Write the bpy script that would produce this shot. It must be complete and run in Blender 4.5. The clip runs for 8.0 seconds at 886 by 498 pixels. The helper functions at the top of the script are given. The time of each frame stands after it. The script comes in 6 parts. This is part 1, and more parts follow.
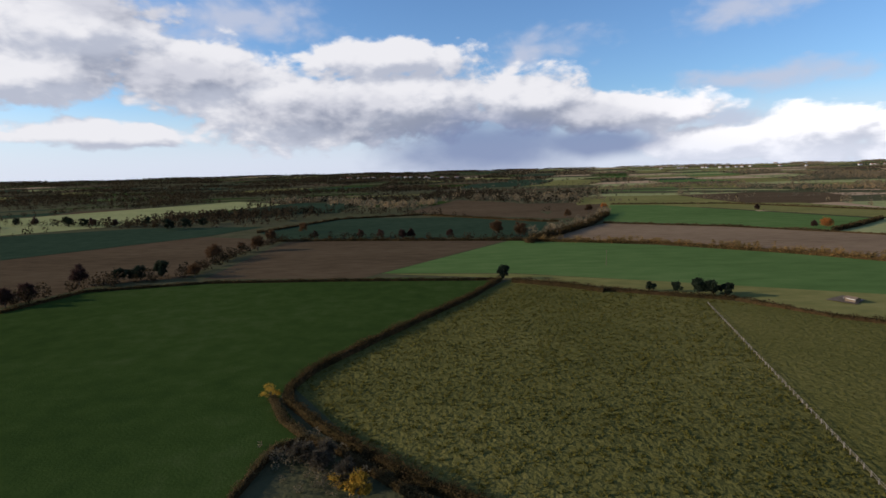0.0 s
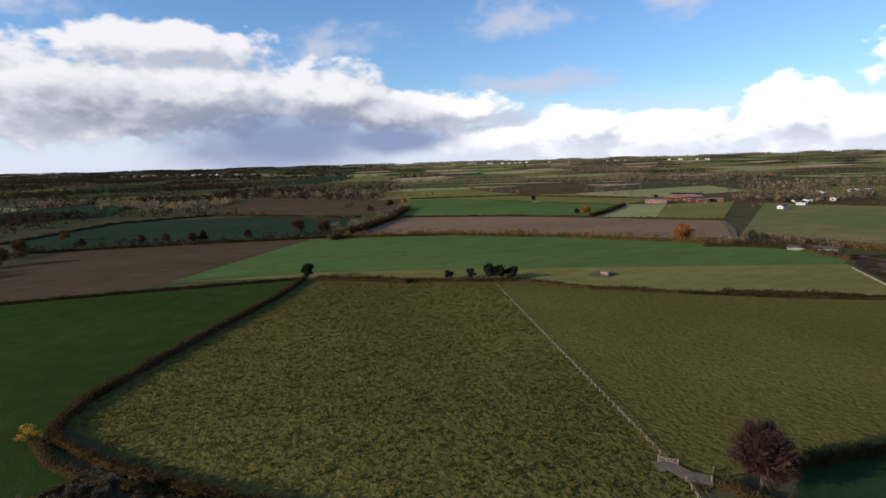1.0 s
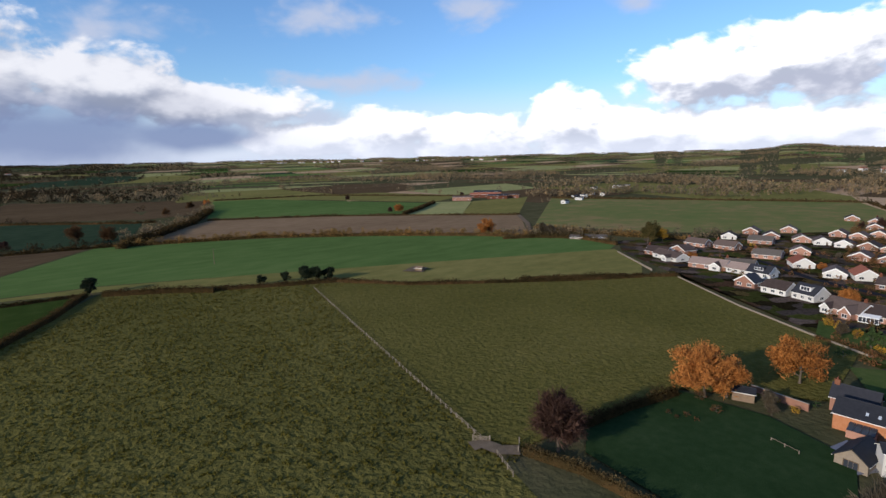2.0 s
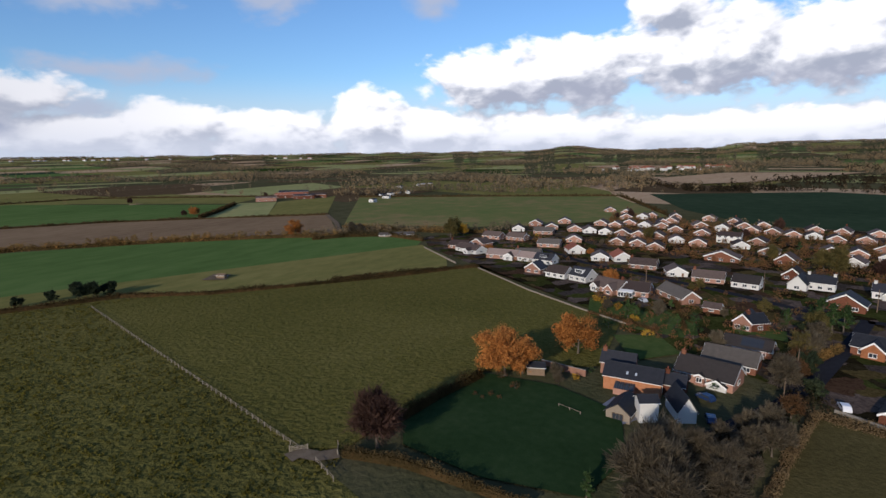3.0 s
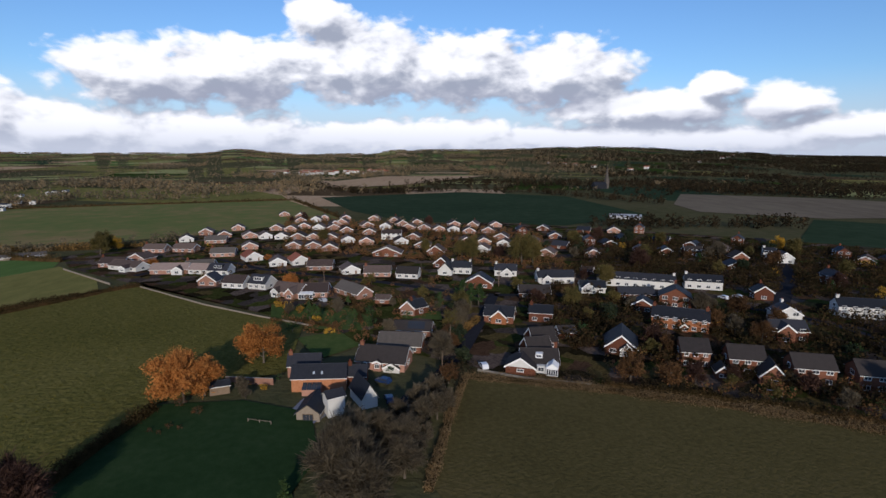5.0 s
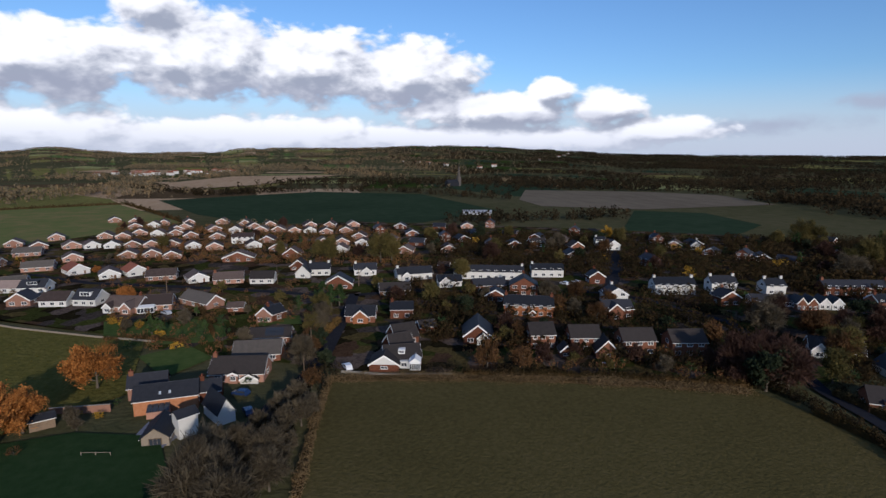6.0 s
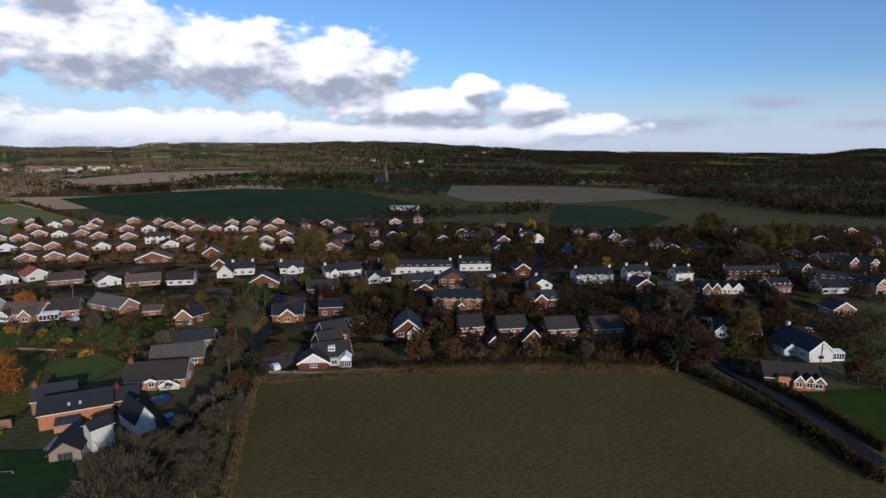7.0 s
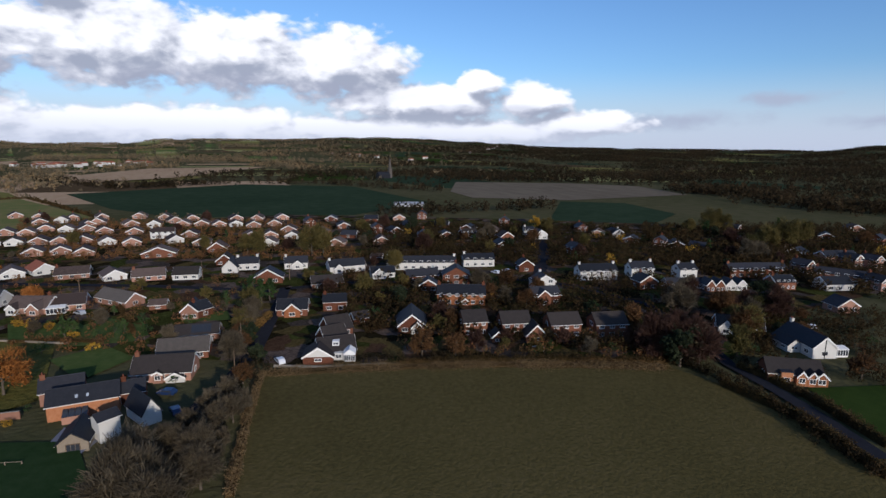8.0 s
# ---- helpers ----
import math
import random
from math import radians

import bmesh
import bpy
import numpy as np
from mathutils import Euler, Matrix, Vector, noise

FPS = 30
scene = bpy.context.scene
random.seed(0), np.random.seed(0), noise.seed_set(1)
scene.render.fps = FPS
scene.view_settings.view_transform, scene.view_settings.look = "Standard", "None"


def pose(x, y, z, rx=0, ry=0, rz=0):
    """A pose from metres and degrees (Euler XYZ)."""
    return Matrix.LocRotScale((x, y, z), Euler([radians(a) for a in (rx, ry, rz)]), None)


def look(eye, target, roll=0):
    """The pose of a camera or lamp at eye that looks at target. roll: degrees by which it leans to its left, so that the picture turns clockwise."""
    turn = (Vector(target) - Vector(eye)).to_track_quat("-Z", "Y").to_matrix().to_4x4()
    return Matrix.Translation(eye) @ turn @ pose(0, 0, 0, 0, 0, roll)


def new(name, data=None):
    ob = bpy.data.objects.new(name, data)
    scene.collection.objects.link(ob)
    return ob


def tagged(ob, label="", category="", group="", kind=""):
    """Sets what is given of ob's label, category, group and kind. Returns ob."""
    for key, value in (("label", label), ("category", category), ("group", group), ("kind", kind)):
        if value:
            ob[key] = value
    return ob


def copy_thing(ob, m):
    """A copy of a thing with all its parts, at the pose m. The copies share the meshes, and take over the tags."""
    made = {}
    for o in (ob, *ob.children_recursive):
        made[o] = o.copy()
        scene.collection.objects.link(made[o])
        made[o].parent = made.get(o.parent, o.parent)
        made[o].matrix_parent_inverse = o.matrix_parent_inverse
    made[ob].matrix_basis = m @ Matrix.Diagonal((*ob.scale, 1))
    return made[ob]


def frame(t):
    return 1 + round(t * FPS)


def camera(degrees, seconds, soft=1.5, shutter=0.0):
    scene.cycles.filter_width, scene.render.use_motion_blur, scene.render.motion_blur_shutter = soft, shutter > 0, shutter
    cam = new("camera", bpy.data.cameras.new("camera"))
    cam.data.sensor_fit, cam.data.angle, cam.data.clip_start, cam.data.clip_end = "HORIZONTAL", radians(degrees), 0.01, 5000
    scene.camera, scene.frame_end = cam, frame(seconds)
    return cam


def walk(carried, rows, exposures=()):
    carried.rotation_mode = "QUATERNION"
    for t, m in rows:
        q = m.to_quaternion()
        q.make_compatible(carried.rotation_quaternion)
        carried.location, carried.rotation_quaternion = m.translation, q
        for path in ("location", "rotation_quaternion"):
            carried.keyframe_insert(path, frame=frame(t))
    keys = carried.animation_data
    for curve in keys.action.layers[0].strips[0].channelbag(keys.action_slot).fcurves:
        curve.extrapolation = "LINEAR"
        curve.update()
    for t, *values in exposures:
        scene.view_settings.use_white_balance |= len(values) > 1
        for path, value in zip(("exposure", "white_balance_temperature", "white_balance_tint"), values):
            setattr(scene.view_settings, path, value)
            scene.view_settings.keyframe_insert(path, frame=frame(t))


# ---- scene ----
cam = camera(78.2, 8.0)
PATH = [
    (0, (-0.34, 0.923, 56.517), (-0.365, 2.903, 56.234), -1.5),
    (0.5, (0.131, 0.522, 56.492), (0.453, 2.473, 56.195), -1.7),
    (1, (0.394, 0.286, 56.465), (1.06, 2.145, 56.15), -1.7),
    (1.5, (0.62, 0.179, 56.486), (1.578, 1.904, 56.161), -1.5),
    (2, (0.838, 0.056, 56.58), (2.08, 1.588, 56.245), -1.3),
    (3.5, (1.329, -0.158, 56.954), (3.16, 0.567, 56.604), -0.4),
    (4, (1.227, -0.226, 57.075), (3.149, 0.212, 56.733), 0.0),
    (5.5, (0.292, -0.608, 57.589), (2.236, -0.93, 57.245), 0.3),
    (6, (-0.155, -0.531, 57.645), (1.726, -1.119, 57.301), 0.3),
    (6.5, (-0.586, -0.348, 57.609), (1.196, -1.184, 57.26), 0.4),
    (7, (-0.981, -0.169, 57.506), (0.803, -1.0, 57.149), 0.5),
    (7.5, (-1.263, -0.015, 57.357), (0.522, -0.841, 56.996), 0.5),
    (8, (-1.502, 0.079, 57.22), (0.285, -0.738, 56.851), 0.6),
]
walk(cam, [(t, look(eye, target, roll)) for t, eye, target, roll in PATH], [(0, -0.04, 6350, 11), (1.0, 0.05, 6350, 11), (1.5, 0.08, 6250, 11), (3.5, -0.33, 6100, 12), (5.5, -0.4, 5950, 12), (8, -0.35, 5900, 12)])

# ---- light ----
SUN_AZ, SUN_EL = -92.0, 16.5
sun = new("sun", bpy.data.lights.new("sun", "SUN"))
sun.data.energy, sun.data.angle, sun.data.color = 4.8, radians(0.6), (1.0, 0.86, 0.68)
sun.matrix_world = look((-300, 0, 300), (-300 + math.sin(radians(SUN_AZ + 180)), math.cos(radians(SUN_AZ + 180)), 300 - math.tan(radians(SUN_EL))))

# clouds as soft ellipses of compass angle and elevation: az, el, half width, half height
CLOUDS = [(-34, 12.8, 11, 4.2), (-37, 8.8, 9, 3.4), (-24, 9.4, 10, 4.2), (-15, 6.5, 14, 5), (-5, 6.8, 14, 4.8), (-6, 11.3, 11.5, 2.2), (8, 7, 8.5, 3.8), (17, 5.2, 11, 2.6), (-32, 4, 9, 1.6),
          (26, 2, 8, 2.2), (33, 2.4, 6.5, 3.4), (42, 1.6, 8, 3.2), (51.5, 3.0, 4.5, 4.2), (58, 1.8, 10, 3.2), (70, 1.6, 14, 3.0), (90, 1.4, 22, 2.6), (112, 1.4, 20, 2.2),
          (64, 7.0, 8, 3.4), (72, 7.6, 9, 4.2), (84, 8.8, 10, 5.0), (94, 8.4, 9, 4.6), (104, 7.6, 9, 4.6), (80, 13, 4, 2.2),
          (118, 6.2, 3.2, 1.5), (123.5, 4.6, 4.5, 2.4), (112, 4.4, 11, 2.4), (128, 2.4, 8, 1.6)]
WISPS = [(27, 13.5, 9, 3.4), (43, 14, 6, 3.0), (58, 14.5, 5, 2.4), (29, 7.6, 13, 1.8), (10, 11.5, 9, 3.0), (145, 4.4, 6, 1.0), (138, 2.7, 10, 1.6), (152, 2.4, 6, 1.0),
         (-20, 14.5, 14, 5), (25, 4, 12, 2), (-30, 40, 40, 18), (60, 50, 50, 15), (-150, 30, 50, 20), (150, 55, 40, 20)]
DARK = [(-1, 4.4, 15, 3.6), (11, 4.6, 12, 2.6), (-12, 6.0, 12, 2.6), (-27, 9.2, 10, 2.4), (74, 5.4, 14, 1.9), (90, 5.6, 13, 2.0), (103, 5.0, 9, 1.8), (120, 3.6, 10, 0.9), (-28, 14.8, 12, 2.4), (68, 4.6, 6, 1.2)]


def nodes_of(tree):
    tree.nodes.clear()

    def node(kind, inputs=(), **props):
        n = tree.nodes.new(kind)
        for k, v in props.items():
            setattr(n, k, v)
        for k, v in (inputs.items() if isinstance(inputs, dict) else enumerate(inputs)):
            if isinstance(v, bpy.types.NodeSocket):
                tree.links.new(v, n.inputs[k])
            elif v is not None:
                n.inputs[k].default_value = v
        return n
    return node


def ellipse_group(name, shapes, noise_scale, amp, gain, lift=0.0):
    g = bpy.data.node_groups.new(name, "ShaderNodeTree")
    g.interface.new_socket("place", in_out="INPUT", socket_type="NodeSocketVector")
    g.interface.new_socket("density", in_out="OUTPUT", socket_type="NodeSocketFloat")
    node = nodes_of(g)
    place = node("NodeGroupInput").outputs[0]
    best = None
    for az, el, a, b in shapes:
        d = node("ShaderNodeVectorMath", [place, (az, el, 0)], operation="SUBTRACT").outputs[0]
        d = node("ShaderNodeVectorMath", [d, (1 / a, 1 / b, 0)], operation="MULTIPLY").outputs[0]
        d = node("ShaderNodeVectorMath", [d], operation="LENGTH").outputs["Value"]
        d = node("ShaderNodeMath", [1.0, d], operation="SUBTRACT").outputs[0]
        best = d if best is None else node("ShaderNodeMath", [best, d, 0.25], operation="SMOOTH_MAX").outputs[0]
    best = node("ShaderNodeMath", [best, -1.2], operation="MAXIMUM").outputs[0]
    stretched = node("ShaderNodeVectorMath", [place, (1, 1.7, 1)], operation="MULTIPLY").outputs[0]
    fine = node("ShaderNodeTexNoise", {"Vector": stretched, "Scale": noise_scale, "Detail": 9.0, "Roughness": 0.58, "Distortion": 0.4}).outputs[0]
    fine = node("ShaderNodeMath", [fine, 0.5], operation="SUBTRACT").outputs[0]
    puff = node("ShaderNodeTexVoronoi", {"Vector": stretched, "Scale": noise_scale * 1.7, "Smoothness": 0.6, "Detail": 2.0}, feature="SMOOTH_F1").outputs["Distance"]
    puff = node("ShaderNodeMath", [0.4, puff], operation="SUBTRACT").outputs[0]
    out = node("ShaderNodeMath", [best, gain], operation="MULTIPLY").outputs[0]
    out = node("ShaderNodeMath", [fine, amp, out], operation="MULTIPLY_ADD").outputs[0]
    out = node("ShaderNodeMath", [puff, amp * 0.35, out], operation="MULTIPLY_ADD").outputs[0]
    node("NodeGroupOutput", [node("ShaderNodeMath", [out, lift], operation="ADD").outputs[0]])
    return g


def make_sky():
    world = bpy.data.worlds.new("sky")
    scene.world = world
    world.use_nodes = True
    node = nodes_of(world.node_tree)
    way = node("ShaderNodeTexCoord").outputs["Generated"]
    sep = node("ShaderNodeSeparateXYZ", [way])
    az = node("ShaderNodeMath", [node("ShaderNodeMath", [sep.outputs[0], sep.outputs[1]], operation="ARCTAN2").outputs[0], 57.29578], operation="MULTIPLY").outputs[0]
    el = node("ShaderNodeMath", [node("ShaderNodeMath", [sep.outputs[2]], operation="ARCSINE").outputs[0], 57.29578], operation="MULTIPLY").outputs[0]
    place = node("ShaderNodeCombineXYZ", [az, el, 0.0]).outputs[0]
    sky = node("ShaderNodeTexSky", sky_type="NISHITA", sun_disc=False, sun_elevation=radians(SUN_EL), sun_rotation=radians(SUN_AZ), altitude=100.0, air_density=1.0, dust_density=0.4, ozone_density=2.5)
    blue = node("ShaderNodeMix", {0: 1.0, 6: sky.outputs[0], 7: (*SKY_TINT, 1)}, data_type="RGBA", blend_type="MULTIPLY").outputs[2]

    def cloud(group, at):
        n = node("ShaderNodeGroup", node_tree=group)
        world.node_tree.links.new(at, n.inputs[0])
        return n.outputs[0]

    def ramp(value, a, b, c=0.0, d=1.0):
        return node("ShaderNodeMapRange", [value, a, b, c, d], interpolation_type="SMOOTHSTEP").outputs[0]

    def mix(f, a, b):
        return node("ShaderNodeMix", {0: f, 6: a, 7: b}, data_type="RGBA").outputs[2]

    mass = ellipse_group("cloud_mass", CLOUDS, 0.26, 1.35, 1.5, 0.12)
    here = cloud(mass, place)
    above = cloud(mass, node("ShaderNodeVectorMath", [place, (-0.9, 1.3, 0)], operation="ADD").outputs[0])
    lit = ramp(node("ShaderNodeMath", [here, above], operation="SUBTRACT").outputs[0], -0.55, 0.5)
    dark = ramp(cloud(ellipse_group("cloud_shade", DARK, 0.22, 0.9, 1.0), place), -0.15, 0.6)
    wisp = ramp(cloud(ellipse_group("cloud_wisp", WISPS, 0.2, 1.3, 1.0), place), 0.0, 0.8, 0.0, 0.85)
    haze = ramp(el, 8.0, 0.5, 0.0, 0.85)
    east = ramp(az, 8.0, 55.0)
    body = mix(lit, (0.50, 0.53, 0.62, 1), mix(east, (0.88, 0.87, 0.89, 1), (1.42, 1.38, 1.36, 1)))
    body = mix(node("ShaderNodeMath", [dark, 0.8], operation="MULTIPLY").outputs[0], body, mix(lit, mix(east, (0.26, 0.29, 0.38, 1), (0.50, 0.52, 0.62, 1)), mix(east, (0.60, 0.61, 0.68, 1), (0.92, 0.92, 0.98, 1))))
    out = mix(haze, blue, (0.74, 0.79, 0.93, 1))
    out = mix(wisp, out, (0.56, 0.60, 0.72, 1))
    out = mix(ramp(here, 0.0, 0.42), out, body)
    out = mix(node("ShaderNodeMath", [ramp(here, 0.0, 0.4), ramp(el, 3.5, 0.2, 0.0, 0.7)], operation="MULTIPLY").outputs[0], out, (0.84, 0.87, 0.97, 1))
    shaft = ramp(cloud(ellipse_group("rain_shaft", [(4, 2.2, 14, 4.6), (15, 2.4, 10, 2.2)], 0.12, 0.6, 1.2, 0.1), place), 0.0, 0.9, 0.0, 0.85)
    out = mix(shaft, out, (0.20, 0.26, 0.44, 1))
    back = node("ShaderNodeBackground", [out, 1.0])
    node("ShaderNodeOutputWorld", [back.outputs[0]])


SKY_TINT = (0.118, 0.142, 0.172)
make_sky()
scene.view_settings.exposure = 0.0

# ---- materials ----


def shader(name, colours, scale=0.3, rough=0.9, bump=0.0, bump_scale=2.0, big=0.02, island=0.0, own=0.0, metal=0.0, grain=0.0, stretch=(1, 1, 1), spec=0.12, leaf=0.0):
    """A surface whose colour wanders between the given colours at two sizes. island, own: variation from piece to piece and thing to thing."""
    m = bpy.data.materials.new(name)
    m.use_nodes = True
    node = nodes_of(m.node_tree)
    at = node("ShaderNodeNewGeometry").outputs["Position"]
    at = node("ShaderNodeVectorMath", [at, stretch], operation="MULTIPLY").outputs[0]
    small = node("ShaderNodeTexNoise", {"Vector": at, "Scale": scale, "Detail": 6.0, "Roughness": 0.65}).outputs[0]
    large = node("ShaderNodeTexNoise", {"Vector": at, "Scale": big, "Detail": 3.0}).outputs[0]
    f = node("ShaderNodeMath", [small, 0.6, node("ShaderNodeMath", [large, 0.4], operation="MULTIPLY").outputs[0]], operation="MULTIPLY_ADD").outputs[0]
    if island:
        r = node("ShaderNodeNewGeometry").outputs["Random Per Island"]
        f = node("ShaderNodeMath", [node("ShaderNodeMath", [r, 0.5], operation="SUBTRACT").outputs[0], island, f], operation="MULTIPLY_ADD").outputs[0]
    if own:
        r = node("ShaderNodeObjectInfo").outputs["Random"]
        f = node("ShaderNodeMath", [node("ShaderNodeMath", [r, 0.5], operation="SUBTRACT").outputs[0], own, f], operation="MULTIPLY_ADD").outputs[0]
    ramp = node("ShaderNodeValToRGB", [f])
    n = len(colours)
    while len(ramp.color_ramp.elements) < n:
        ramp.color_ramp.elements.new(0.5)
    for i, c in enumerate(colours):
        ramp.color_ramp.elements[i].position = 0.3 + 0.4 * i / max(1, n - 1)
        ramp.color_ramp.elements[i].color = (*c, 1)
    bsdf = node("ShaderNodeBsdfPrincipled", {"Base Color": ramp.outputs[0], "Roughness": rough, "Metallic": metal, "Specular IOR Level": 0.0 if rough >= 0.9 and not metal else spec})
    if bump:
        h = node("ShaderNodeTexNoise", {"Vector": at, "Scale": bump_scale, "Detail": 4.0}).outputs[0]
        b = node("ShaderNodeBump", {"Strength": 1.0, "Distance": bump, "Height": h}).outputs[0]
        m.node_tree.links.new(b, bsdf.inputs["Normal"])
    out = bsdf.outputs[0]
    if leaf:
        thin = node("ShaderNodeBsdfTranslucent", [ramp.outputs[0]]).outputs[0]
        out = node("ShaderNodeMixShader", [leaf, out, thin]).outputs[0]
    node("ShaderNodeOutputMaterial", [out])
    return m


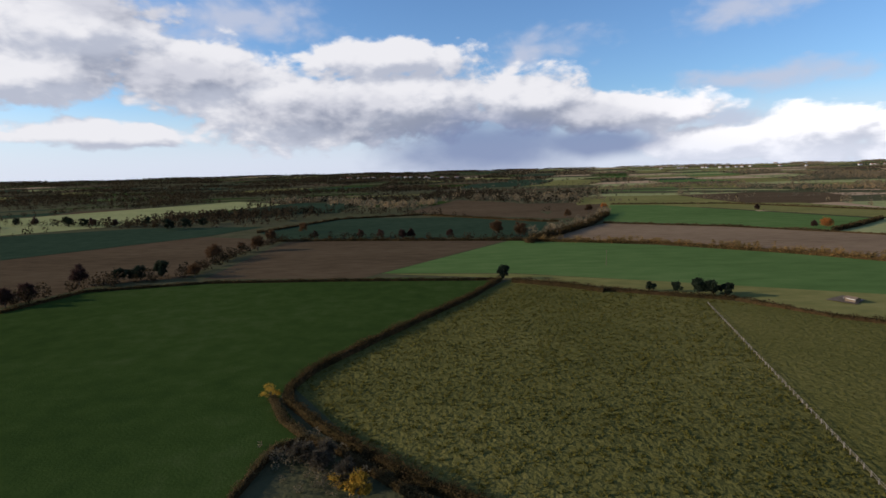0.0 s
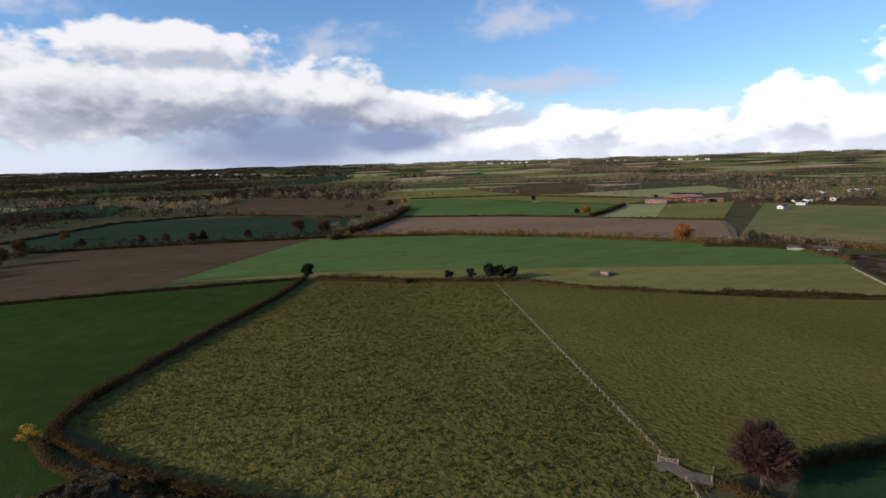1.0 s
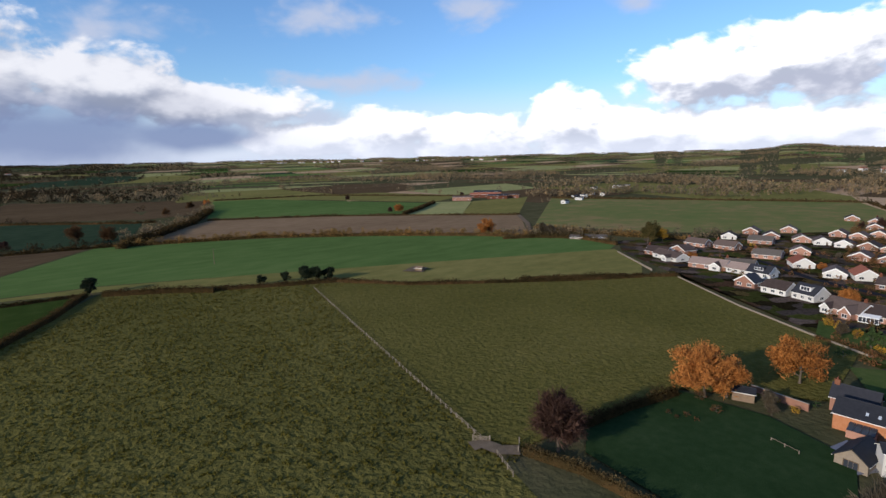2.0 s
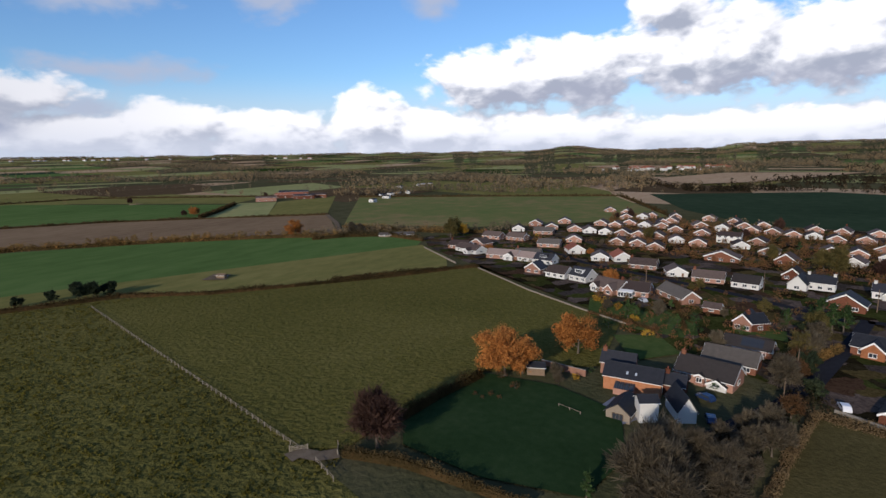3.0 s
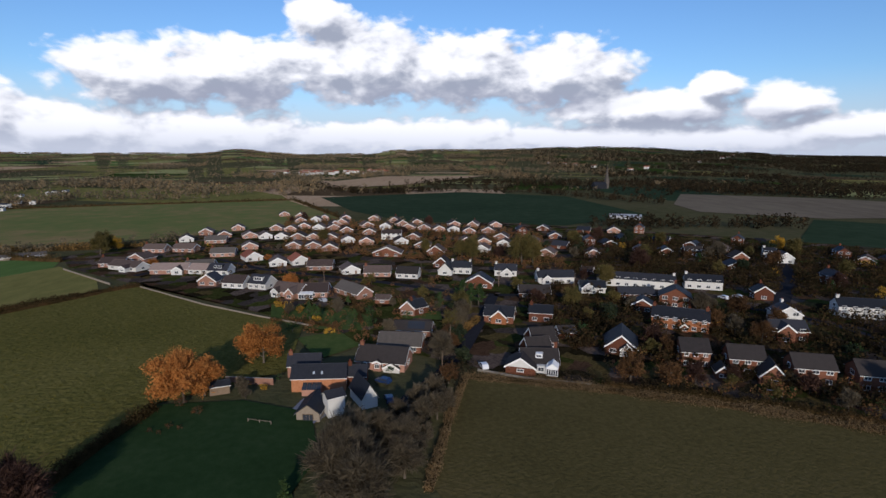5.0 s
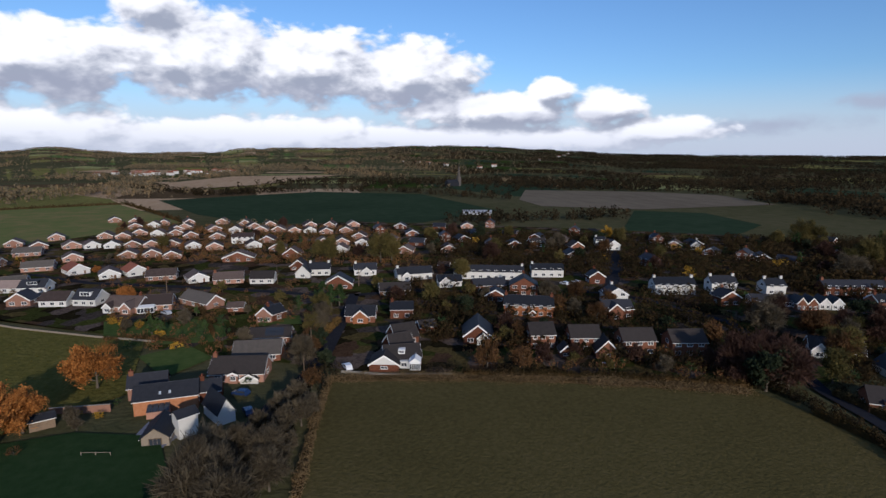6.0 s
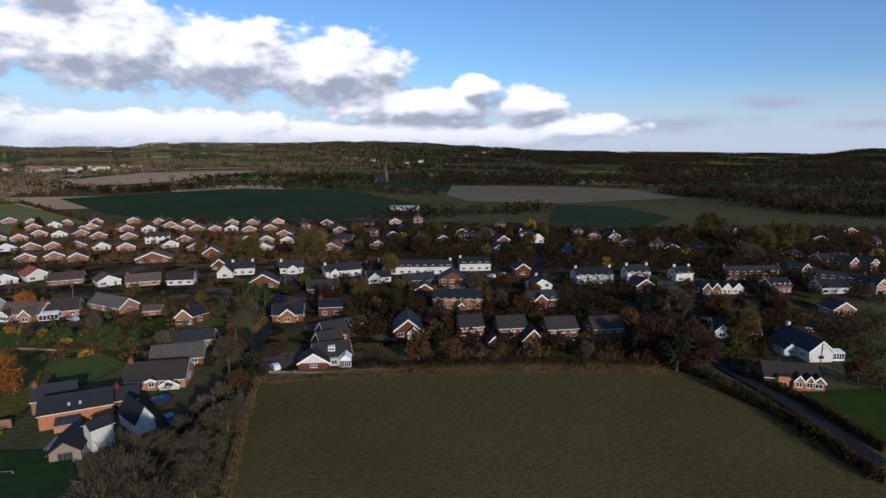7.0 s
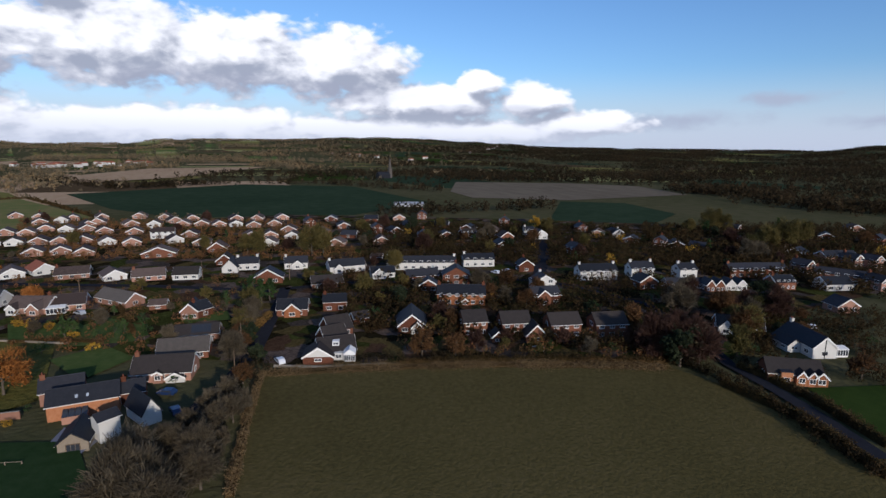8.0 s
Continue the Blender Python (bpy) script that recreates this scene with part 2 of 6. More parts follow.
M = {
    "land": shader("land", [(0.045, 0.049, 0.022), (0.074, 0.070, 0.035), (0.102, 0.088, 0.049)], 0.08, 0.95, 0.4, 0.6, 0.006),
    "pasture": shader("pasture", [(0.059, 0.055, 0.016), (0.101, 0.091, 0.026), (0.160, 0.134, 0.043)], 0.6, 0.95, 0.8, 0.8, 0.016),
    "pasture_south": shader("pasture_south", [(0.053, 0.043, 0.017), (0.081, 0.066, 0.025), (0.107, 0.083, 0.036)], 0.9, 0.95, 0.2, 1.4, 0.02),
    "wheat": shader("wheat", [(0.020, 0.036, 0.009), (0.032, 0.052, 0.012), (0.048, 0.066, 0.020)], 0.12, 0.9, 0.12, 1.5, 0.012),
    "green": shader("green", [(0.061, 0.101, 0.029), (0.084, 0.133, 0.039), (0.116, 0.161, 0.054)], 0.10, 0.9, 0.1, 1.5, 0.01, stretch=(0.4, 1, 1)),
    "olive": shader("olive", [(0.109, 0.106, 0.034), (0.161, 0.147, 0.048), (0.218, 0.189, 0.068)], 0.15, 0.95, 0.2, 1.0, 0.015, stretch=(0.5, 1, 1)),
    "plough": shader("plough", [(0.054, 0.037, 0.021), (0.089, 0.061, 0.034), (0.118, 0.082, 0.048)], 0.2, 0.95, 0.25, 1.0, 0.012, stretch=(0.3, 1, 1)),
    "mixed_crop": shader("mixed_crop", [(0.089, 0.133, 0.040), (0.143, 0.147, 0.054), (0.257, 0.169, 0.089)], 0.05, 0.9, 0.15, 1.0, 0.006),
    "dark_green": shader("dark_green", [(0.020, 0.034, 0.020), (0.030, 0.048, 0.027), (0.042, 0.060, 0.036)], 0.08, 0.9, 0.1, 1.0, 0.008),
    "pale": shader("pale", [(0.172, 0.187, 0.071), (0.245, 0.245, 0.101), (0.316, 0.287, 0.129)], 0.1, 0.95, 0.1, 1.0, 0.012),
    "stubble": shader("stubble", [(0.281, 0.186, 0.113), (0.380, 0.261, 0.159), (0.450, 0.323, 0.204)], 0.1, 0.95, 0.1, 1.0, 0.01, stretch=(0.3, 1, 1)),
    "grey_field": shader("grey_field", [(0.110, 0.089, 0.064), (0.154, 0.126, 0.092), (0.187, 0.158, 0.110)], 0.08, 0.95, 0.1, 1.0, 0.008, stretch=(0.3, 1, 1)),
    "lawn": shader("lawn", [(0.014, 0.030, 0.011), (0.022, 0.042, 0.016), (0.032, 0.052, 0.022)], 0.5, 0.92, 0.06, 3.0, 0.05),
    "asphalt": shader("asphalt", [(0.018, 0.019, 0.024), (0.029, 0.030, 0.036)], 0.8, 0.92, 0.02, 6.0, 0.05),
    "earth": shader("earth", [(0.10, 0.075, 0.05), (0.18, 0.14, 0.10)], 0.6, 0.95, 0.08, 2.0, 0.08),
    "hedge": shader("hedge", [(0.032, 0.026, 0.011), (0.065, 0.045, 0.019), (0.121, 0.072, 0.032)], 0.5, 0.9, leaf=0.45, island=0.22, big=0.06),
    "hedge_brown": shader("hedge_brown", [(0.047, 0.035, 0.016), (0.091, 0.065, 0.029), (0.150, 0.109, 0.049)], 0.5, 0.9, leaf=0.45, island=0.22, big=0.06),
    "hedge_orange": shader("hedge_orange", [(0.100, 0.077, 0.029), (0.213, 0.134, 0.048), (0.371, 0.206, 0.067)], 0.3, 0.9, leaf=0.45, island=0.22, big=0.05),
    "dry_grass": shader("dry_grass", [(0.119, 0.081, 0.040), (0.198, 0.137, 0.068), (0.297, 0.207, 0.112)], 0.5, 0.9, leaf=0.45, island=0.22, big=0.1),
    "tuft": shader("tuft", [(0.065, 0.060, 0.012), (0.104, 0.091, 0.018), (0.150, 0.125, 0.030)], 0.4, 0.95, leaf=0.45, island=0.22, big=0.02),
    "bark": shader("bark", [(0.06, 0.05, 0.04), (0.12, 0.10, 0.08)], 3.0, 0.95, 0.03, 6.0),
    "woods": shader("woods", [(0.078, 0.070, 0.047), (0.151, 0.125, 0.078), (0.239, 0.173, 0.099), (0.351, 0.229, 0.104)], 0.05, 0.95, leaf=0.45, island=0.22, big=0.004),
    # dark village bushes, made darker still to carry the cloud shade there
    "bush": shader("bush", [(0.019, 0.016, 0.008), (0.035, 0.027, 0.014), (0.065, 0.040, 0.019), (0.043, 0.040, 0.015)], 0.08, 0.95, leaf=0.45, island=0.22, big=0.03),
    # lighter, warmer copy for the estate gardens: sunlight put into the leaf colour
    "bush_sunlit": shader("bush_sunlit", [(0.059, 0.048, 0.018), (0.126, 0.087, 0.032), (0.222, 0.099, 0.049), (0.252, 0.141, 0.045)], 0.08, 0.95, leaf=0.45, island=0.22, big=0.03),
    # darker copy of woods: dark scrub, and far woods with cloud shade coloured in
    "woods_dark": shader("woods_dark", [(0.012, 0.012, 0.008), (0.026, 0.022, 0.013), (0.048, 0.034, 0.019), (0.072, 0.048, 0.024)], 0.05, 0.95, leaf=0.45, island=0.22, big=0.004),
    "pasture_east": shader("pasture_east", [(0.066, 0.063, 0.017), (0.104, 0.093, 0.026), (0.151, 0.127, 0.041)], 0.5, 0.95, 0.55, 0.8, 0.016),
    # plough scaled up 2.2 times: the sun patch on that field, as colour
    "plough_sunlit": shader("plough_sunlit", [(0.120, 0.081, 0.048), (0.195, 0.132, 0.078), (0.255, 0.176, 0.106)], 0.2, 0.95, 0.25, 1.0, 0.012, stretch=(0.3, 1, 1)),
    # brighter copy of lawn, with the sunlight on the back gardens painted in
    "lawn_sunlit": shader("lawn_sunlit", [(0.038, 0.062, 0.018), (0.060, 0.086, 0.026), (0.090, 0.106, 0.036)], 0.4, 0.92, 0.06, 3.0, 0.05),
    "slate": shader("slate", [(0.015, 0.017, 0.022), (0.031, 0.032, 0.039)], 1.2, 0.6, 0.03, 5.0, own=0.5),
    "tile_brown": shader("tile_brown", [(0.045, 0.033, 0.030), (0.075, 0.055, 0.048), (0.105, 0.078, 0.068)], 1.0, 0.8, 0.03, 4.0, own=0.7),
    "tile_red": shader("tile_red", [(0.19, 0.065, 0.040), (0.28, 0.10, 0.06)], 1.0, 0.8, 0.03, 4.0, own=0.5),
    "tile_dark": shader("tile_dark", [(0.024, 0.021, 0.021), (0.040, 0.034, 0.032)], 1.0, 0.8, 0.03, 4.0, own=0.5),
    # pinkish tile whose paleness is sun glare mixed into the colour
    "tile_pink_glare": shader("tile_pink_glare", [(0.20, 0.15, 0.13), (0.30, 0.23, 0.20)], 1.0, 0.8, 0.03, 4.0, own=0.3),
    "brick_orange": shader("brick_orange", [(0.21, 0.085, 0.040), (0.30, 0.125, 0.060), (0.36, 0.17, 0.09)], 1.5, 0.9, 0.01, 8.0, own=0.3),
    "tile_grey": shader("tile_grey", [(0.070, 0.062, 0.056), (0.115, 0.100, 0.088)], 1.0, 0.85, 0.03, 4.0, own=0.4),
    "brick": shader("brick", [(0.088, 0.035, 0.022), (0.132, 0.054, 0.033), (0.168, 0.076, 0.048)], 1.5, 0.9, 0.01, 8.0, own=0.5),
    "brick_pale": shader("brick_pale", [(0.216, 0.116, 0.085), (0.324, 0.181, 0.134)], 1.5, 0.9, 0.01, 8.0, own=0.5),
    "render": shader("render", [(0.454, 0.447, 0.427), (0.531, 0.525, 0.506)], 0.8, 0.85, 0.01, 6.0, own=0.4),
    "white": shader("white", [(0.629, 0.629, 0.620), (0.714, 0.714, 0.705)], 2.0, 0.5),
    "timber": shader("timber", [(0.10, 0.07, 0.045), (0.18, 0.13, 0.09)], 2.0, 0.85, 0.02, 5.0, own=0.4),
    "timber_pale": shader("timber_pale", [(0.17, 0.14, 0.11), (0.26, 0.22, 0.17)], 2.0, 0.85, 0.02, 5.0),
    "stone": shader("stone", [(0.180, 0.165, 0.143), (0.285, 0.262, 0.225)], 2.0, 0.9, 0.03, 5.0),
    "metal": shader("metal", [(0.40, 0.41, 0.43), (0.52, 0.53, 0.55)], 1.0, 0.4, metal=0.6),
    "tyre": shader("tyre", [(0.015, 0.015, 0.016), (0.03, 0.03, 0.03)], 4.0, 0.8),
    "door": shader("door", [(0.05, 0.04, 0.035), (0.16, 0.10, 0.07)], 1.0, 0.5, own=0.8),
    "terrace": shader("terrace", [(0.12, 0.13, 0.17), (0.20, 0.21, 0.25)], 1.5, 0.8),
}
for key, cols in {
    "leaf_orange": [(0.182, 0.072, 0.019), (0.347, 0.138, 0.036), (0.512, 0.217, 0.060)],
    "leaf_yellow": [(0.229, 0.136, 0.018), (0.429, 0.250, 0.029), (0.601, 0.372, 0.051)],
    "leaf_rust": [(0.053, 0.030, 0.014), (0.091, 0.048, 0.021), (0.141, 0.073, 0.030)],
    "leaf_olive": [(0.046, 0.045, 0.016), (0.093, 0.077, 0.025), (0.152, 0.117, 0.039)],
    "leaf_green": [(0.017, 0.034, 0.013), (0.038, 0.068, 0.022), (0.072, 0.112, 0.034)],
    "leaf_dark": [(0.009, 0.015, 0.009), (0.021, 0.030, 0.015), (0.039, 0.048, 0.024)],
    "twig_brown": [(0.034, 0.018, 0.014), (0.060, 0.032, 0.024), (0.085, 0.047, 0.033)],
    "twig_grey": [(0.055, 0.045, 0.030), (0.095, 0.077, 0.052), (0.140, 0.115, 0.078)],
}.items():
    M[key] = shader(key, cols, 0.35, 0.85, island=0.3, own=0.15, big=0.05, leaf=0.32)


def glass_material():
    m = bpy.data.materials.new("pane_glass")
    m.use_nodes = True
    node = nodes_of(m.node_tree)
    b = node("ShaderNodeBsdfPrincipled", {"Base Color": (0.03, 0.035, 0.045, 1), "Roughness": 0.08, "Specular IOR Level": 0.6})
    node("ShaderNodeOutputMaterial", [b.outputs[0]])
    return m


M["glass"] = glass_material()
M["pale_glass"] = shader("pale_glass", [(0.30, 0.34, 0.40), (0.42, 0.46, 0.52)], 1.0, 0.1, spec=0.6)


def garden_material():
    """Garden plots: lawn, soil, planting and paving in patches a few metres across."""
    m = bpy.data.materials.new("garden")
    m.use_nodes = True
    node = nodes_of(m.node_tree)
    at = node("ShaderNodeNewGeometry").outputs["Position"]
    warp = node("ShaderNodeTexNoise", {"Vector": at, "Scale": 0.25, "Detail": 3.0}).outputs["Color"]
    at = node("ShaderNodeVectorMath", [warp, (5.0, 5.0, 0.0), at], operation="MULTIPLY_ADD").outputs[0]
    cell = node("ShaderNodeTexVoronoi", {"Vector": at, "Scale": 0.17}, voronoi_dimensions="2D").outputs["Color"]
    pick = node("ShaderNodeSeparateColor", [cell]).outputs[0]
    ramp = node("ShaderNodeValToRGB", [pick])
    ramp.color_ramp.interpolation = "CONSTANT"
    cols = [(0.016, 0.013, 0.007), (0.034, 0.038, 0.011), (0.060, 0.035, 0.021), (0.044, 0.050, 0.014), (0.026, 0.021, 0.011), (0.095, 0.071, 0.058), (0.072, 0.054, 0.021), (0.050, 0.040, 0.034)]
    while len(ramp.color_ramp.elements) < len(cols):
        ramp.color_ramp.elements.new(0.5)
    for i, c in enumerate(cols):
        ramp.color_ramp.elements[i].position, ramp.color_ramp.elements[i].color = i / len(cols), (*c, 1)
    grain = node("ShaderNodeTexNoise", {"Vector": at, "Scale": 1.2, "Detail": 5.0}).outputs[0]
    grain = node("ShaderNodeMapRange", [grain, 0.3, 0.7, 0.55, 1.35]).outputs[0]
    col = node("ShaderNodeVectorMath", {0: ramp.outputs[0], 3: grain}, operation="SCALE").outputs[0]
    b = node("ShaderNodeBsdfPrincipled", {"Base Color": col, "Roughness": 0.95, "Specular IOR Level": 0.0})
    node("ShaderNodeOutputMaterial", [b.outputs[0]])
    return m


M["garden"] = garden_material()

# ---- helpers of this scene ----


def mesh_of(name, verts, faces, material, smooth=False):
    me = bpy.data.meshes.new(name)
    me.from_pydata([tuple(v) for v in verts], [], [tuple(f) for f in faces])
    me.materials.append(material)
    if smooth:
        me.shade_smooth()
    me.update()
    return me


def quads_mesh(name, quads, material):
    """quads: an array n x 4 x 3."""
    n = len(quads)
    me = bpy.data.meshes.new(name)
    me.vertices.add(n * 4)
    me.vertices.foreach_set("co", np.asarray(quads, np.float32).ravel())
    me.loops.add(n * 4)
    me.loops.foreach_set("vertex_index", np.arange(n * 4, dtype=np.int32))
    me.polygons.add(n)
    me.polygons.foreach_set("loop_start", np.arange(0, n * 4, 4, dtype=np.int32))
    me.materials.append(material)
    me.update(calc_edges=True)
    return me


def part(name, data, parent, label=""):
    ob = new(name, data)
    ob.parent = parent
    return tagged(ob, label)


class Solid:
    """Gathers boxes and prisms into one mesh."""

    def __init__(self):
        self.v, self.f = [], []

    def add(self, verts, faces):
        k = len(self.v)
        self.v += [tuple(p) for p in verts]
        self.f += [tuple(i + k for i in f) for f in faces]
        return self

    def box(self, x0, y0, z0, x1, y1, z1, m=None):
        vs = [Vector(p) for p in ((x0, y0, z0), (x1, y0, z0), (x1, y1, z0), (x0, y1, z0), (x0, y0, z1), (x1, y0, z1), (x1, y1, z1), (x0, y1, z1))]
        if m:
            vs = [m @ p for p in vs]
        return self.add(vs, [(3, 2, 1, 0), (4, 5, 6, 7), (0, 1, 5, 4), (1, 2, 6, 5), (2, 3, 7, 6), (3, 0, 4, 7)])

    def prism(self, outline, y0, y1):
        """An outline in x and z, drawn out along y."""
        n = len(outline)
        vs = [(x, y0, z) for x, z in outline] + [(x, y1, z) for x, z in outline]
        return self.add(vs, [tuple(range(n)), tuple(range(2 * n - 1, n - 1, -1))] + [(i + n, (i + 1) % n + n, (i + 1) % n, i) for i in range(n)])

    def tube(self, a, b, ra, rb, n=6):
        a, b = Vector(a), Vector(b)
        q = (b - a).to_track_quat("Z", "Y")
        ring = [q @ Vector((math.cos(2 * math.pi * i / n), math.sin(2 * math.pi * i / n), 0)) for i in range(n)]
        return self.add([a + r * ra for r in ring] + [b + r * rb for r in ring], [(i, (i + 1) % n, (i + 1) % n + n, i + n) for i in range(n)] + [tuple(range(n, 2 * n))])

    def mesh(self, name, material, smooth=False):
        return mesh_of(name, self.v, self.f, material, smooth)


def thing(name, label, category, group="", kind="", at=None):
    ob = new(name)
    ob.empty_display_size = 0.5
    if at is not None:
        ob.matrix_basis = at
    return tagged(ob, label, category, group, kind)


def leaf_cards(rng, centres, size, flat=0.0):
    """One small four-sided leaf clump, at a random turn, for each centre."""
    n = len(centres)
    a = rng.normal(size=(n, 3))
    a /= np.linalg.norm(a, axis=1)[:, None]
    b = np.cross(a, rng.normal(size=(n, 3)))
    b /= np.linalg.norm(b, axis=1)[:, None] + 1e-9
    s = size * rng.uniform(0.6, 1.4, (n, 1))
    t = s * rng.uniform(0.5, 1.0, (n, 1))
    c = np.asarray(centres)
    return np.stack([c - a * s, c + b * t, c + a * s * 0.9, c - b * t], axis=1) if not flat else np.stack([c - a * s, c + b * t * flat, c + a * s, c - b * t * flat], axis=1)

# ---- land ----
SKYLINE = [(-60, 0.05), (60, 0.0), (68, 0.05), (72, 0.42), (78, 0.02), (84, 0.05), (88, 0.5), (97, 0.55),
           (105, 0.85), (110, 0.9), (117, 0.55), (127, 0.05), (148, 0.0), (153, 0.45), (165, 0.5), (180, 0.05), (300, 0.05)]


def skyline(az):
    """Elevation of the skyline, in degrees, for a compass angle clockwise from +y."""
    a = (az + 60) % 360 - 60
    for (a0, e0), (a1, e1) in zip(SKYLINE, SKYLINE[1:]):
        if a0 <= a <= a1:
            k = (a - a0) / (a1 - a0)
            k = k * k * (3 - 2 * k)
            return e0 + (e1 - e0) * k
    return 0.05


def height(x, y):
    """Height of the land: level near by, rising to the hills on the skyline."""
    r = math.hypot(x, y)
    if r < 1200:
        return 0.0
    k = min(1.0, (r - 1200) / 3000)
    return (48 + 4200 * math.tan(math.radians(skyline(math.degrees(math.atan2(x, y)))))) * k ** 1.4


def build_land():
    rings = [0, 40, 90, 160, 260, 400, 600, 850, 1100] + list(range(1200, 4900, 130)) + [4960]
    n = 240
    verts, faces = [(0, 0, 0)], []
    for r in rings[1:]:
        for i in range(n):
            a = 2 * math.pi * i / n
            x, y = r * math.sin(a), r * math.cos(a)
            verts.append((x, y, height(x, y)))
    for k in range(len(rings) - 1):
        for i in range(n):
            j = (i + 1) % n
            if k == 0:
                faces.append((0, 1 + j, 1 + i))
            else:
                b = 1 + (k - 1) * n
                faces.append((b + i, b + j, b + n + j, b + n + i))
    me = mesh_of("ground", verts, faces, M["land"], True)
    bm = bmesh.new()
    bm.from_mesh(me)
    bmesh.ops.recalc_face_normals(bm, faces=bm.faces)
    if sum(f.normal.z for f in bm.faces) < 0:
        bmesh.ops.reverse_faces(bm, faces=bm.faces)
    bm.to_mesh(me)
    tagged(new("ground", me), "rolling green and brown farmland reaching to low hills", "ground", kind="structure")


build_land()
LAYER, OUTLINES = [0.03], []


def field(name, outline, material, label, z=None):
    """One field, a level sheet just above the land, with its outline as corners."""
    LAYER[0] += 0.012
    z = LAYER[0] if z is None else z
    OUTLINES.append(outline)
    bm = bmesh.new()
    f = bm.faces.new([bm.verts.new((x, y, height(x, y) + z)) for x, y in outline])
    bmesh.ops.triangulate(bm, faces=[f])
    bmesh.ops.recalc_face_normals(bm, faces=bm.faces)
    for f in bm.faces:
        if f.normal.z < 0:
            f.normal_flip()
    me = bpy.data.meshes.new(name)
    bm.to_mesh(me)
    bm.free()
    me.materials.append(M[material])
    return tagged(new(name, me), label, "field", kind="structure")


def strip(name, line, width, material, label, category="road", z=0.5):
    """A road or track along a line."""
    pts = [Vector((x, y, 0)) for x, y in line]
    v, f = [], []
    for i, p in enumerate(pts):
        d = (pts[min(i + 1, len(pts) - 1)] - pts[max(i - 1, 0)]).normalized()
        s = Vector((-d.y, d.x, 0)) * width / 2
        v += [(*(p + s).xy, z), (*(p - s).xy, z)]
    for i in range(len(pts) - 1):
        f.append((2 * i, 2 * i + 1, 2 * i + 3, 2 * i + 2))
    me = mesh_of(name, v, f, M[material])
    return tagged(new(name, me), label, category, kind="structure")


field("field", [(31.2, 279.0), (66.0, 253.4), (107.4, 231.7), (132.7, 207.9), (164.4, 179.6), (199.8, 150.9), (227.9, 133.9)] + [(238.2, 122.1), (210.9, 89.2), (189.4, 55.1), (181.7, 39.5), (140.7, 35.0), (121.8, 61.1), (93.0, 65.8), (74.7, 67.0), (68.7, 68.7)] + [(60, 40), (-40, 40)] + [(2.0, 89.2), (-19.6, 106.6), (-44.4, 142.0), (-9.1, 213.3)], "pasture", "rough olive-green grazing field with tussocky grass")
field("field", [(28.1, 283.4), (-30.1, 290.6), (-131.5, 290.3), (-186.9, 271.1), (-197.4, 230.9)] + [(-260, 150), (-240, 20), (-60, 30)] + [(-40.1, 90.1), (-39.0, 108.6), (-32.4, 113.3), (-45.0, 131.7), (-45.2, 144.8), (-36.1, 166.3), (-9.2, 214.2)], "wheat", "dark green field of young winter wheat")
field("field", [(-206.3, 241.7), (-189.8, 289.5), (-151.0, 305.3), (-160, 383), (-148, 477), (-235, 516), (-329, 391)], "plough", "brown ploughed field behind a hedge")
field("field", [(-138.4, 298.9), (-48.6, 291.2), (47, 439), (-137, 475), (-140, 423)], "plough", "brown ploughed field behind a hedge")
field("field", [(-39.4, 303.9), (51, 439), (148, 390), (246.0, 314.0), (288.3, 257.9), (302.9, 195.6), (278.7, 185.0), (206.1, 217.9), (100.5, 266.6), (33.3, 295.9)], "green", "bright green field of young cereal")
field("field", [(-39.2, 302.3), (33.1, 294.2), (100.5, 266.6), (206.1, 217.9), (281.0, 183.8), (255.4, 150.7), (228.8, 134.4), (167.8, 176.8), (132.7, 207.9), (108.5, 234.0), (31.5, 281.9)], "olive", "olive-green grass strip beside the green field")
field("field", [(60, 437), (159, 552), (299, 469), (392, 364), (292.0, 261.3), (250, 319), (151, 399)], "plough_sunlit", "brown bare field with a hedge along it")
field("field", [(161, 572), (240, 815), (301, 790), (417, 528), (313, 452), (256, 509)], "green", "bright green field of young cereal")
field("field", [(248, 841), (488, 768), (522, 592), (426, 541), (305, 803)], "olive", "light green meadow below the farm")
field("field", [(310, 447), (430, 538), (462, 510), (353, 403)], "pale", "pale grass paddock by the farm")
field("field", [(353, 403), (463, 509), (559, 503), (392, 364)], "olive", "green paddock by the farm")
field("field", [(333, 292), (565, 466), (629, 314), (692, 166), (496, 72), (412, 130), (367, 192)], "mixed_crop", "large field, green turning to brown earth")
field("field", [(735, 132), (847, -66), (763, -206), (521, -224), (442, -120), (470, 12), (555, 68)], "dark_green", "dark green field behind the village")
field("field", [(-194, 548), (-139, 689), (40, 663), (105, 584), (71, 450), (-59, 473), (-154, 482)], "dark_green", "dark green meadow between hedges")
field("field", [(-59, 772), (16, 1064), (112, 935), (124, 616), (40, 671)], "plough", "brown ploughed field among hedges")
field("field", [(104, 615), (166, 822), (240, 848), (166, 626)], "plough", "brown ploughed field among hedges")
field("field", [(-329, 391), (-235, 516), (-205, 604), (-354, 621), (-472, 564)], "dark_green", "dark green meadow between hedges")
# the pale grass colour does the work of sunlight on this meadow
field("field", [(-481, 576), (-407, 653), (-396, 818), (-326, 1070), (-471, 1213), (-631, 939), (-684, 823)], "pale", "sunlit pale green meadow")
field("field", [(1055, 208), (1367, 86), (1409, -168), (1023, 24), (905, 136)], "stubble", "pale tan stubble field", 2.0)
